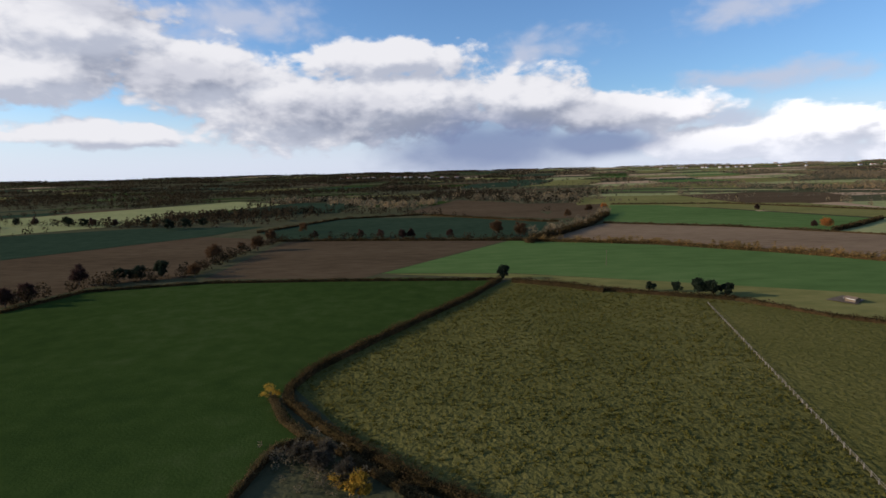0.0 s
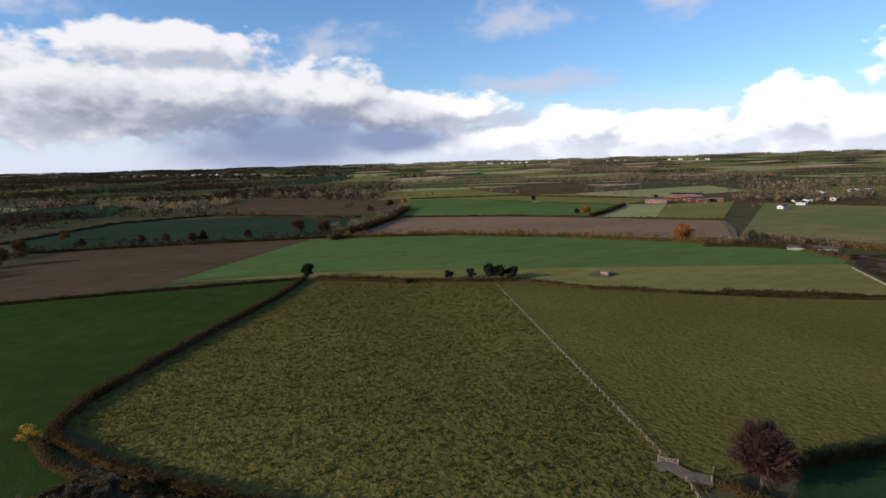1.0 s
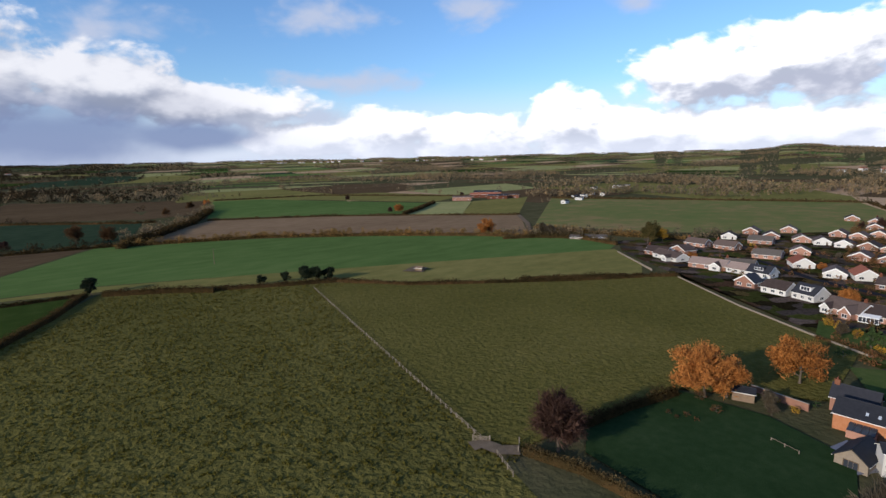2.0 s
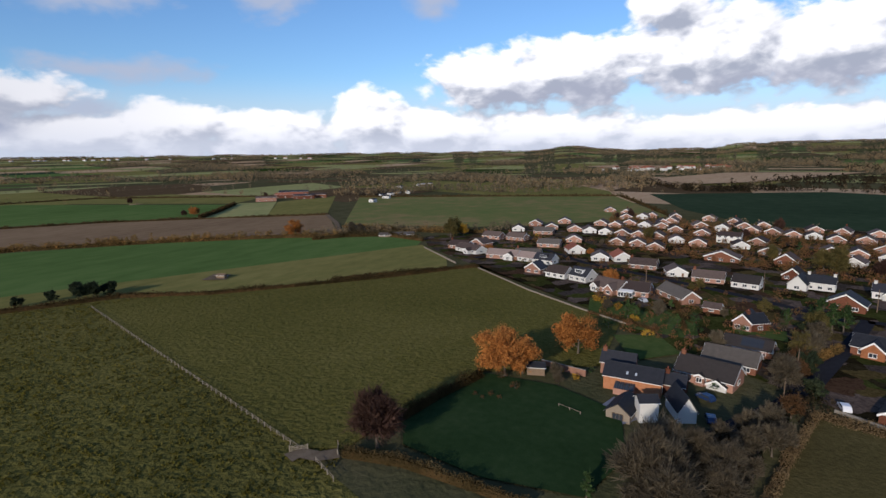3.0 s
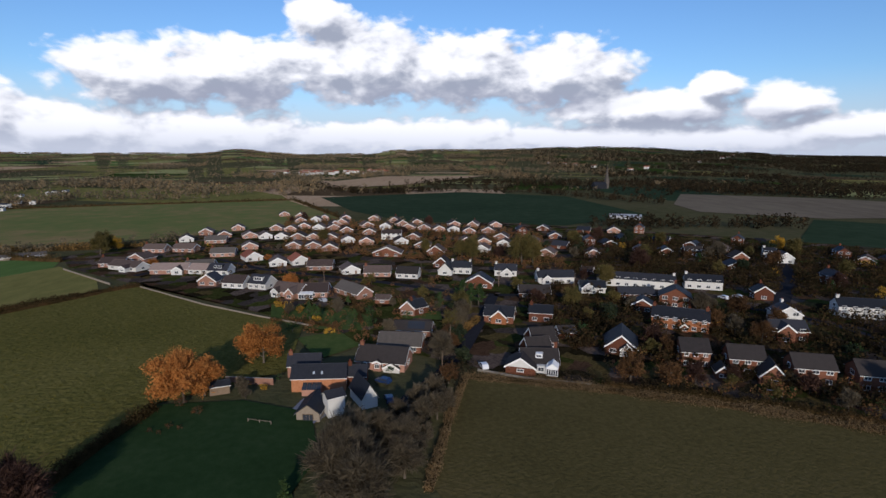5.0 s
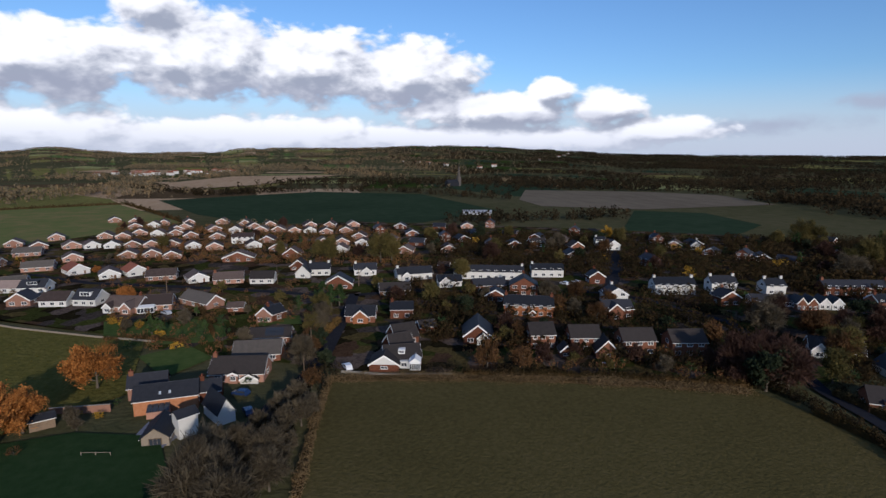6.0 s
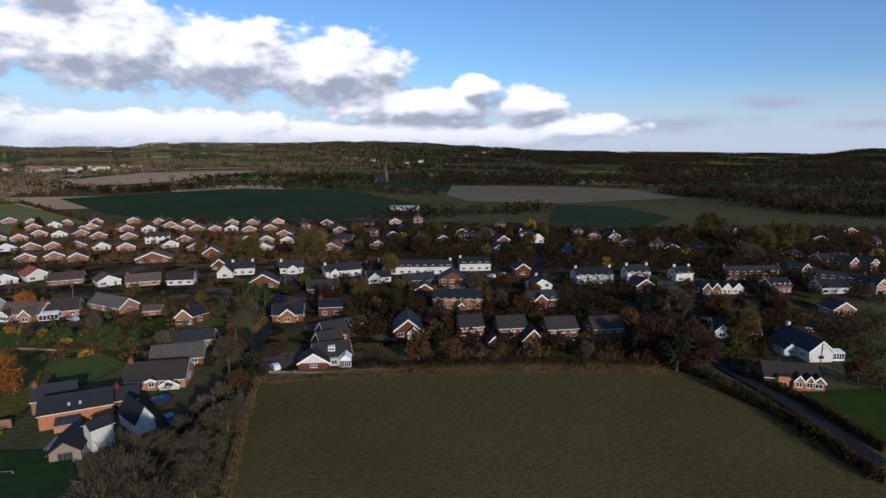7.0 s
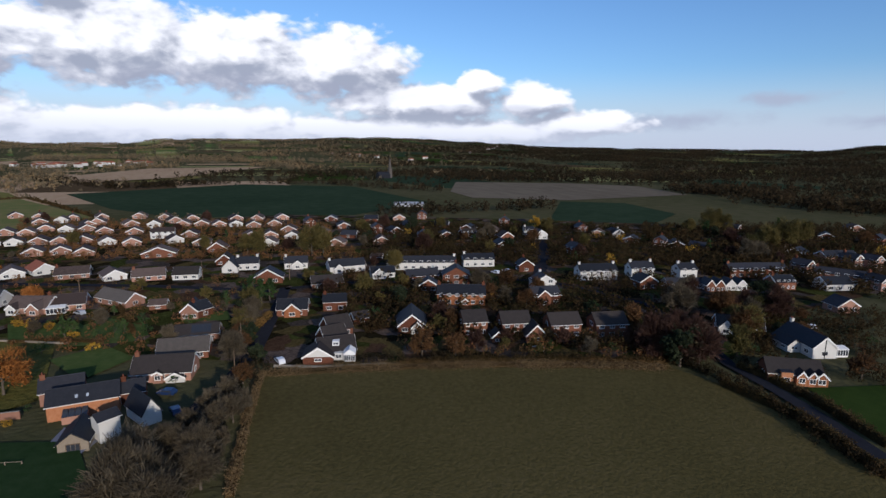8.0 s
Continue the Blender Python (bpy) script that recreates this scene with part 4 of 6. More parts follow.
for kind, spots in (
    ("oak", [(121.9, 54.4, 13.5), (146.1, 42.9, 12), (126.2, 51.4, 9)] + [(271.3, 282.7, 12)]),
    ("rust", [(40, 465, 14), (58, 442, 14)] + [(-145.9, 304.7, 9), (-160.7, 366.0, 12), (-146, 409, 12), (-152, 459, 11), (-156, 404, 8)] + [(130.3, -54.1, 7.5), (127.3, -63.0, 7)]),
    ("bare_brown", [(78.6, 62.0, 11.5)] + [(105.2, -113.6, 12), (102.3, -118.0, 13), (95.7, -120.2, 12), (99.3, -118.9, 11)]),
    ("bare", [(84.7, 13.4, 12.5), (88.4, 10.7, 11), (90.6, 2.4, 8)] + [(94.5, 12.3, 11), (96.0, 2.7, 9), (107.2, -0.4, 7), (81.0, 8.5, 11), (100.5, 7.5, 8)] + [(300.5, 256.1, 8), (302.3, 249.5, 7)]),
    ("ever", [(27.4, 278.0, 8.5), (101.5, 242.0, 5.5), (108.5, 235.4, 8.5), (112.6, 233.2, 8), (117.4, 230.7, 7), (90.7, 244.7, 5)] + [(-184.7, 296.5, 9), (-173.1, 298.3, 10), (-164.9, 307.0, 11), (-179.9, 299.1, 8)]),
    ("beech", [(317.6, -217.0, 10)] + [(-17.2, 88.1, 6)] + [(325.1, 178.2, 9)]),
    ("willow", [(281.5, -54.0, 17), (285.3, -60.8, 15), (295.2, -28.8, 14), (300.6, -23.7, 12), (233.1, -82.1, 11), (301.8, -215.6, 12), (263, -326, 18), (256, -331, 15), (200.2, -311.2, 19), (201.6, -298.4, 16), (206.1, -336.1, 16), (203.1, -285.8, 11), (357.3, 63.3, 9)] + [(323.6, 184.6, 13)] + [(320.9, -3.3, 9), (313.3, 181.3, 12)]),
    ("conifer", [(82.8, 22.0, 6)] + [(196.6, -7.7, 8), (188.4, 38.8, 7), (203.8, -17.1, 12), (200.3, -19.7, 12), (200.6, -22.7, 11), (185.6, 22.5, 5)]),
):
    for x, y, h in spots:
        tree(kind, x, y, h, (x * 37 + y * 11) % 360, "trees by the fields")
for x, y, h in [(-566, 707, 11), (-537, 700, 10), (-473, 670, 14), (-448, 663, 12), (-435, 660, 10), (-359, 642, 13), (-307, 592, 14), (-295, 607, 13), (-283, 623, 12), (-403, 652, 9), (-203.2, 291.1, 10), (-201.2, 252.0, 9), (-203.5, 241.4, 9)]:
    tree("ever" if h > 10 else "bare_brown", x, y, h, x % 360, "trees by the fields")
for x, y, h in [(321, 467, 9), (314, 472, 6), (372, 663, 7), (-144, 533, 10), (-121, 487, 6), (-61, 475, 7), (-41, 463, 8), (-33, 465, 8), (-79, 479, 7), (0, 467, 7), (175, 687, 11), (135, 624, 10), (207, 731, 9), (513, 587, 6)]:
    tree("oak" if 9.5 > h > 8.5 else "bare_brown" if h < 8.2 else "rust", x, y, h, x % 360, "trees by the fields")
for kind, spots in (("shrub_gold", [(-46.9, 133.0, 4.2), (-21.5, 92.5, 3.4), (202.3, 53.0, 3.2), (199.3, 48.7, 3.4), (196.0, 43.8, 3.0), (217.0, 39.8, 2.5), (149.8, -11.8, 2.5)]), ("conifer", [(187.1, 38.3, 7), (185.8, 35.3, 6.5), (188.7, 37.2, 6)]), ("shrub", [(177.1, 22.4, 4), (184.7, 25.3, 3.2), (181.8, 16.1, 3), (173.0, 41.2, 4), (138.6, 7.3, 2.5)]),
                    ("shrub_brown", [(108.2, 55.8, 1.3), (107.4, 53.6, 1.1), (110.0, 52.6, 1.4), (109.3, 50.2, 1.2), (116.0, 49.1, 2.2), (120.3, 54.8, 2.6)])):
    for x, y, h in spots:
        tree(kind, x, y, h, x * 31 % 360, "garden shrubs")
post_fence([(112.2, 36.8), (110.7, 31.5)], 2.0, 1.0, "short wooden rail fence on the lawn", 1)
hedge([(185.5, 51.6), (183.7, 40.6), (176.4, 28.5)], 1.6, 1.6, "hedge_brown", "pale clipped garden hedge behind the lawns", 120, 0.17)
hedge([(180.9, 19.7), (208.0, 25.4), (233.6, 30.7)], 1.8, 1.8, "hedge", "dark garden hedge between two plots", 120, 0.17)
hedge([(211.0, -62.0), (205.5, -74.9), (197.5, -86.7)], 2.0, 2.0, "hedge_brown", "brown garden hedge along the street", 100, 0.2)
hedge([(183.6, -107.9), (169.8, -122.9), (157.7, -127.1)], 2.0, 2.0, "hedge", "dark garden hedge along the street", 100, 0.2)

# ---- houses ----
HOUSES = {}


def window_part(root, m, w, h, cols, wall="window"):
    """A framed window set on a wall, its frame one piece, with a pane behind. m: its place, looking along -y."""
    f, t = 0.09, 0.07
    step = (w - f) / cols
    xs = [-w / 2 + step * (i // 2) + f * (i % 2) for i in range(2 * cols + 2)]
    zs = [-.08, f, h - f, h]
    nx, solid = len(xs), set()
    for i in range(nx - 1):
        for k in range(3):
            if k != 1 or i % 2 == 0:
                solid.add((i, k))
    v = [m @ Vector((x, y, z)) for y in (-t, .02) for z in zs for x in xs]
    back, faces = nx * 4, []
    for i, k in sorted(solid):
        a, b, c, d = k * nx + i, k * nx + i + 1, (k + 1) * nx + i + 1, (k + 1) * nx + i
        faces.append((a, b, c, d))
        for (p, q), beside in (((a, b), (i, k - 1)), ((b, c), (i + 1, k)), ((c, d), (i, k + 1)), ((d, a), (i - 1, k))):
            if beside not in solid:
                faces.append((q, p, p + back, q + back))
    ob = part(wall, mesh_of("window", v, faces, M["white"]), root, "white framed window")
    part("pane", Solid().box(-w / 2 + f, -.03, f, w / 2 - f, -.01, h - f, m).mesh("pane", M["glass"]), ob)


def gable_house(root, w, d, eaves, rise, wall, roof, x0=0.0, y0=0.0, z0=0.0, turn=0.0, boards=True, storeys=1, front=2, side=2, door=True, chimneys=1, over=0.35, gable_mat=None, far=False):
    """One gabled range: walls, roof, boards, windows, door and chimneys. Gable front towards -y, ridge along y."""
    m = pose(x0, y0, z0, 0, 0, turn)

    def put(s, name, mat, parent=root, label=""):
        s.v = [tuple(m @ Vector(v)) for v in s.v]
        return part(name, s.mesh(name, M[mat]), parent, label)
    a, b = w / 2, d / 2
    put(Solid().prism([(-a, -.3), (a, -.3), (a, eaves), (0, eaves + rise), (-a, eaves)], -b, b), "wall", wall)
    if gable_mat:
        put(Solid().prism([(-a + .02, eaves), (a - .02, eaves), (0, eaves + rise - .02)], -b - .06, -b + .02), "gable_cladding", gable_mat, root, "white boarded gable")
    sl = math.hypot(a, rise)
    ux, uz = a / sl, rise / sl
    e = over
    for sgn in (-1, 1):
        lo = Vector((sgn * (a + ux * e), 0, eaves - uz * e))
        hi = Vector((0, 0, eaves + rise))
        n = Vector((sgn * uz, 0, ux)) * 0.2
        s = Solid()
        ys = (-b - .3, b + .3)
        vs = [Vector((p.x, y, p.z)) for y in ys for p in (lo + n * .1, hi + n * .1, hi + Vector((0, 0, .2 / ux)), lo + n)]
        s.add(vs, [(0, 1, 2, 3), (7, 6, 5, 4), (0, 3, 7, 4), (3, 2, 6, 7), (0, 4, 5, 1)])
        ob = put(s, "roof_slope", roof)
        if not far:
            put(Solid().box(min(lo.x, lo.x + sgn * .1), -b - .3, lo.z - .05, max(lo.x, lo.x + sgn * .1), b + .3, lo.z + .08), "gutter", "white", ob)
        if boards:
            for y in (-b - .34, b + .31):
                s = Solid()
                s.add([(lo.x, y, lo.z - .28), (hi.x, y, hi.z - .28), (hi.x, y, hi.z + .22), (lo.x, y, lo.z + .22), (lo.x, y + .03, lo.z - .28), (hi.x, y + .03, hi.z - .28), (hi.x, y + .03, hi.z + .2), (lo.x, y + .03, lo.z + .2)],
                      [(0, 1, 2, 3), (7, 6, 5, 4), (0, 4, 5, 1), (3, 2, 6, 7)])
                put(s, "bargeboard", "white", ob)
    put(Solid().tube((0, -b - .3, eaves + rise + .2), (0, b + .3, eaves + rise + .2), .14, .14, 6), "ridge", roof)
    for k in range(storeys):
        z = 0.9 + 2.55 * k if storeys > 1 else 0.85
        h = 1.25 if eaves > 2.3 else 0.8
        for i in range(front):
            x = -a + w * (i + .5) / front
            for yy, tt in ((-b, 0),) if far else ((-b, 0), (b, 180)):
                if door and k == 0 and i == front - 1 and tt == 0 and front > 1:
                    continue
                window_part(root, m @ pose(x if tt == 0 else -x, yy, z, 0, 0, tt), min(1.9, w / front * .62), h, 2)
        for i in range(side):
            y = -b + d * (i + .5) / side
            for xx, tt in ((-a, -90), (a, 90)):
                window_part(root, m @ pose(xx, y, z, 0, 0, tt), min(1.7, d / side * .5), h, 2)
    if door and front > 1:
        x = -a + w * (front - .5) / front
        ob = part("door", Solid().box(-.5, -.07, 0, .5, .02, 2.05, m @ pose(x, -b, 0)).mesh("door", M["door"]), root, "front door")
        part("door_frame", Solid().box(-.6, -.09, 0, -.5, .02, 2.15, m @ pose(x, -b, 0)).box(.5, -.09, 0, .6, .02, 2.15, m @ pose(x, -b, 0)).box(-.6, -.09, 2.05, .6, .02, 2.15, m @ pose(x, -b, 0)).mesh("door_frame", M["white"]), ob)
    for i in range(chimneys):
        y = (b - .6) * (1 if i == 0 else -1)
        c = put(Solid().box(-.4, y - .5, eaves + rise * .6, .4, y + .5, eaves + rise + 1.2).box(-.48, y - .58, eaves + rise + 1.05, .48, y + .58, eaves + rise + 1.2), "chimney", "brick" if wall != "render" else "render")
        for dx in (-.2, .2):
            put(Solid().tube((dx, y, eaves + rise + 1.2), (dx, y, eaves + rise + 1.6), .12, .1, 8), "chimney_pot", "tile_red", c)
    return m


STYLES = {
    # w, d, eaves, rise, wall, roof, options, label
    "bungalow": (9.2, 10, 2.4, 2.4, "brick_pale", "tile_brown", dict(front=2, side=1, chimneys=0, far=True), "gable-fronted brick bungalow with white bargeboards"),
    "bungalow_white": (8.6, 10, 2.4, 2.3, "render", "tile_brown", dict(front=2, side=1, chimneys=0, far=True), "white-walled bungalow with a brown tiled roof"),
    # darker wall and roof than bungalow, to colour in the right-hand cloud shade
    "bungalow_dark": (8.6, 9.5, 2.4, 2.2, "brick", "slate", dict(front=2, side=1, chimneys=0, far=True), "brick bungalow with a dark roof and white bargeboards"),
    "bungalow_red": (9, 11, 2.5, 2.7, "render", "tile_red", dict(front=2, side=2, chimneys=0, far=True), "white bungalow with a red tiled roof"),
    "bungalow_grey": (8.5, 13, 2.5, 2.3, "brick_pale", "tile_grey", dict(front=2, side=3, chimneys=1), "long brick bungalow with a grey tiled roof"),
    "bungalow_brown": (8, 12.5, 2.4, 2.4, "brick_pale", "tile_brown", dict(front=2, side=3, chimneys=1), "long brick bungalow with a brown tiled roof"),
    "house": (7.5, 8.5, 4.7, 2.4, "brick", "tile_brown", dict(front=2, side=2, storeys=2, chimneys=1), "two-storey red brick house with a tiled roof"),
    "house_slate": (7, 9, 4.4, 2.4, "brick", "slate", dict(front=2, side=2, storeys=2, chimneys=1, boards=False, far=True), "two-storey red brick house with a slate roof"),
    "house_pale": (6.8, 8, 4.2, 2.2, "brick_pale", "slate", dict(front=2, side=2, storeys=2, chimneys=1, far=True), "two-storey pale brick house with a slate roof"),
    "terrace": (6.4, 20, 4.0, 2.0, "brick", "slate", dict(front=2, side=6, storeys=2, chimneys=2, far=True), "terrace of brick houses with a slate roof"),
    "outhouse": (4.5, 5.5, 2.1, 1.3, "brick", "tile_brown", dict(front=1, side=1, door=False, chimneys=0), "small brick garage with a tiled roof"),
    "white_gable": (6, 8, 2.6, 2.6, "render", "slate", dict(front=2, side=2, storeys=1, chimneys=1), "white gabled house with a dark slate roof"),
}
FOOTPRINTS = []


def house(style, x, y, turn, group="village houses", shift=True, label=""):
    """A house whose front centre stands at x, y. turn: degrees from facing the green at the origin; 90 shows its long side."""
    w, d, eaves, rise, wall, roof, options, words = STYLES[style]
    face = math.degrees(math.atan2(x, y))
    deep = d if abs(math.cos(radians(turn))) > 0.7 else w
    r = math.hypot(x, y)
    k = 1 + (deep / 2 / r if shift else 0)
    if any(math.hypot(x * k - a, y * k - b) < r0 * .75 + w * .5 for a, b, r0 in FOOTPRINTS):
        return None
    at = pose(x * k, y * k, 0, 0, 0, -face + turn)
    FOOTPRINTS.append((x * k, y * k, max(w, d) * 0.62))
    if style not in HOUSES:
        root = thing("house", words, "house", group)
        gable_house(root, w, d, eaves, rise, wall, roof, **options)
        HOUSES[style] = root
        root.matrix_basis = at
    else:
        root = copy_thing(HOUSES[style], at)
    return tagged(root, label, group=group)


def wall_between(name, p, q, deep, eaves, rise, wall, roof, words, ridge_along=True, **options):
    """A house whose front wall runs from p to q; the ridge runs along that wall, or away from it."""
    p, q = Vector(p[:2]), Vector(q[:2])
    run = q - p
    away = Vector((-run.y, run.x)).normalized()
    mid = (p + q) / 2
    if away.dot(mid) < 0:
        away = -away
    c = mid + away * deep / 2
    turn = math.degrees(math.atan2(-away.x, away.y))
    root = thing(name, words, "house", at=pose(c.x, c.y, 0, 0, 0, turn))
    if ridge_along:
        gable_house(root, deep, run.length, eaves, rise, wall, roof, turn=90, **options)
    else:
        gable_house(root, run.length, deep, eaves, rise, wall, roof, **options)
    n = max(1, round(run.length / deep))
    for k in range(n):
        at = p + run * ((k + .5) / n) + away * deep / 2
        FOOTPRINTS.append((at.x, at.y, max(deep, run.length / n) * .6))
    return root


def front_gable(root, deep, w, out, eaves, rise, wall, roof, x=0.0):
    """A gabled bay standing forward of a house front and running back to its ridge."""
    gable_house(root, w, out + deep / 2, eaves, rise, wall, roof, x, -deep / 4 - out / 2, 0, 0, front=1, side=0, door=False, chimneys=0, over=.25, far=True)


def box_dormer(root, deep, eaves, rise, w, cheek):
    """A flat-roofed dormer on the front slope, with a band of windows."""
    y, z0, z1 = -deep * .36, eaves + rise * .26, eaves + rise * .9
    ob = part("dormer", Solid().box(-w / 2, y, z0, w / 2, -.2, z1).mesh("dormer", M[cheek]), root, "flat-roofed dormer")
    part("dormer_roof", Solid().box(-w / 2 - .15, y - .15, z1, w / 2 + .15, -.1, z1 + .12).mesh("dormer_roof", M["slate"]), ob)
    window_part(root, pose(0, y, z0 + .35), w * .85, z1 - z0 - .5, 3, "dormer_window")


def sunroom(root, front, x, w, out=2.6):
    """A white framed glass lean-to on the front wall."""
    s = Solid().box(x - w / 2, front - out, 0, x + w / 2, front - out + .1, .5).box(x - w / 2, front - out, 2.1, x + w / 2, front - out + .1, 2.3)
    for k in range(6):
        px = x - w / 2 + (w - .12) * k / 5
        s.box(px, front - out - .02, .5, px + .12, front - out + .08, 2.1)
    for px in (x - w / 2, x + w / 2 - .1):
        s.box(px, front - out + .1, 0, px + .1, front, .5).box(px, front - out + .1, 2.1, px + .1, front, 2.3)
    ob = part("sunroom", s.mesh("sunroom", M["white"]), root, "white framed glass sunroom")
    part("pane", Solid().box(x - w / 2 + .1, front - out + .03, .5, x + w / 2 - .1, front - out + .05, 2.1).mesh("pane", M["glass"]), ob)
    part("sunroom_roof", Solid().add([(x - w / 2 - .1, front - out - .15, 2.3), (x + w / 2 + .1, front - out - .15, 2.3), (x + w / 2 + .1, front - .02, 2.75), (x - w / 2 - .1, front - .02, 2.75), (x - w / 2 - .1, front - out - .15, 2.4), (x + w / 2 + .1, front - out - .15, 2.4), (x + w / 2 + .1, front - .02, 2.85), (x - w / 2 - .1, front - .02, 2.85)],
                                     [(3, 2, 1, 0), (4, 5, 6, 7), (0, 1, 5, 4), (1, 2, 6, 5), (2, 3, 7, 6), (3, 0, 4, 7)]).mesh("sunroom_roof", M["white"]), ob)


def on_slope(deep, eaves, rise, x, k, lift=.27):
    """A place on the front roof slope: x along it, k from eaves (0) to ridge (1)."""
    return pose(x, -deep / 2 * (1 - k), eaves + rise * k + lift, math.degrees(math.atan2(rise, deep / 2)), 0, 0)


def solar_panels(root, deep, eaves, rise, x, w):
    for i in range(5):
        for k in (.3, .66):
            part("solar_panel", Solid().box(-w / 10 + .03, -.85, 0, w / 10 - .03, .85, .05, on_slope(deep, eaves, rise, x + w * (i - 2) / 5, k)).mesh("solar_panel", M["glass"]), root, "dark blue solar panel")


def rooflights(root, deep, eaves, rise, places):
    for x, k in places:
        m = on_slope(deep, eaves, rise, x, k)
        ob = part("rooflight", Solid().box(-.3, -.45, 0, .3, -.4, .1, m).box(-.3, .4, 0, .3, .45, .1, m).box(-.3, -.4, 0, -.25, .4, .1, m).box(.25, -.4, 0, .3, .4, .1, m).mesh("rooflight", M["slate"]), root, "small rooflight")
        part("pane", Solid().box(-.25, -.4, .02, .25, .4, .05, m).mesh("pane", M["pale_glass"]), ob)


def lean_to(root, deep, x, w):
    """A low glass-roofed lean-to on a pale brick plinth against a barn wall."""
    y = -deep / 2
    ob = part("lean_to", Solid().box(x - w / 2, y - 2.4, -.3, x + w / 2, y - .02, 1.5).mesh("lean_to", M["brick_pale"]), root, "pale brick lean-to")
    m = pose(x, y - 1.2, 2.0, 18, 0, 0)
    for k in range(4):
        part("roof_pane", Solid().box(-w / 2 + w * k / 4 + .04, -1.35, 0, -w / 2 + w * (k + 1) / 4 - .04, 1.25, .08, m).mesh("roof_pane", M["glass"]), ob)


def wide_glazing(root, deep, w, h):
    """A wide dark glazed opening in a timber gable."""
    y = -deep / 2
    s = Solid().box(-w / 2 - .12, y - .1, 0, -w / 2, y + .02, h + .12).box(w / 2, y - .1, 0, w / 2 + .12, y + .02, h + .12).box(-w / 2, y - .1, h, w / 2, y + .02, h + .12)
    ob = part("glazed_door", s.mesh("glazed_door", M["timber"]), root, "wide glazed opening")
    for k in range(3):
        part("pane", Solid().box(-w / 2 + w * k / 3 + .03, y - .06, 0, -w / 2 + w * (k + 1) / 3 - .03, y - .03, h).mesh("pane", M["glass"]), ob)


# the row of bungalows behind the field fence
edge_house = wall_between("house", (273.2, 154.9), (266.2, 137.8), 8, 2.4, 2.2, "render", "tile_brown", "white bungalow with a brown tiled roof at the field edge", front=1, side=3, door=False, chimneys=0)
front_gable(edge_house, 8, 4.0, 3.0, 2.3, 1.1, "render", "tile_brown", x=3.5)
wall_between("house", (293.2, 155.3), (289.2, 145.2), 8, 2.4, 2.4, "brick_pale", "tile_brown", "pale brick bungalow with a white-edged gable", ridge_along=False, front=2, side=1, door=False, chimneys=0)
edge_house = wall_between("house", (260.5, 128.6), (261.4, 111.4), 9, 2.5, 2.2, "brick_pale", "tile_pink_glare", "long low bungalow, its pinkish tiled roof painted pale with glare", front=1, side=3, door=False, chimneys=0)
front_gable(edge_house, 9, 5.0, 2.0, 2.5, 1.6, "render", "tile_brown", x=4.5)
wall_between("house", (261.3, 110.9), (260.0, 101.5), 8, 2.4, 2.2, "render", "tile_pink_glare", "white bungalow with a pale tiled roof", front=1, side=3, door=False, chimneys=0)
edge_house = wall_between("house", (258.8, 101.0), (257.4, 91.1), 8, 2.6, 2.6, "render", "slate", "white house with a dark slate roof and dormer", front=1, side=3, door=False, chimneys=0)
box_dormer(edge_house, 8, 2.6, 2.6, 4.5, "slate")
wall_between("house", (237.0, 96.7), (235.8, 88.5), 7, 2.6, 2.8, "brick_pale", "slate", "pinkish brick house with its gable to the field", ridge_along=False, front=2, side=1, door=False, chimneys=0)
wall_between("house", (233.4, 85.1), (231.1, 75.4), 8, 2.6, 2.6, "render", "tile_brown", "white-walled bungalow with a brown roof and brick end", front=1, side=3, door=False, chimneys=1)
edge_house = wall_between("house", (231.8, 73.6), (228.7, 65.2), 8, 2.8, 3.0, "render", "slate", "slate-roofed house with a long white dormer", front=1, side=3, door=False, chimneys=0)
box_dormer(edge_house, 8, 2.8, 3.0, 4.2, "white")
edge_house = wall_between("house", (219.4, 60.1), (214.3, 48.1), 9, 2.5, 2.8, "brick_pale", "tile_brown", "brown-roofed brick bungalow with two white front gables", front=1, side=3, door=False, chimneys=0)
front_gable(edge_house, 9, 3.4, 1.6, 2.4, 1.5, "render", "tile_brown", x=-4.0)
front_gable(edge_house, 9, 4.2, 2.4, 2.6, 2.0, "brick_pale", "tile_brown", x=3.6)
edge_house = wall_between("house", (216.0, 48.5), (216.0, 37.1), 9, 2.5, 2.7, "brick_pale", "tile_brown", "brick bungalow with a brown roof and white sunroom", front=1, side=3, door=False, chimneys=1)
sunroom(edge_house, -9 / 2, -2.5, 5.5)
wall_between("house", (224.4, 35.4), (211.7, 24.6), 7.5, 2.5, 2.6, "brick_pale", "tile_grey", "brick bungalow with a weathered grey roof and white verge", front=1, side=3, door=False, chimneys=0)
# the houses beside the lane
lane_house = wall_between("house", (190.4, 6.8), (189.0, 1.7), 8, 3.2, 2.4, "brick_pale", "slate", "pale brick cottage with a slate roof and gabled front", ridge_along=False, front=2, side=1, door=False, chimneys=0)
wall_between("house", (189.6, 1.5), (193.2, -3.0), 6, 3.0, 2.2, "brick", "slate", "red brick cottage wing with a slate roof", front=1, side=1, door=False, chimneys=1)
lane_house = wall_between("house", (168.2, 8.2), (166.4, -3.7), 7, 2.3, 2.0, "brick", "tile_dark", "low house with a dark panel of solar cells on its roof", front=1, side=3, door=False, chimneys=0)
solar_panels(lane_house, 7, 2.3, 2.0, 1.2, 5.5)
wall_between("house", (154.0, 12.1), (152.1, -0.5), 8, 2.4, 2.6, "brick", "tile_grey", "long bungalow with a weathered grey roof and white gable", front=0, side=3, door=False, chimneys=0, gable_mat='render')
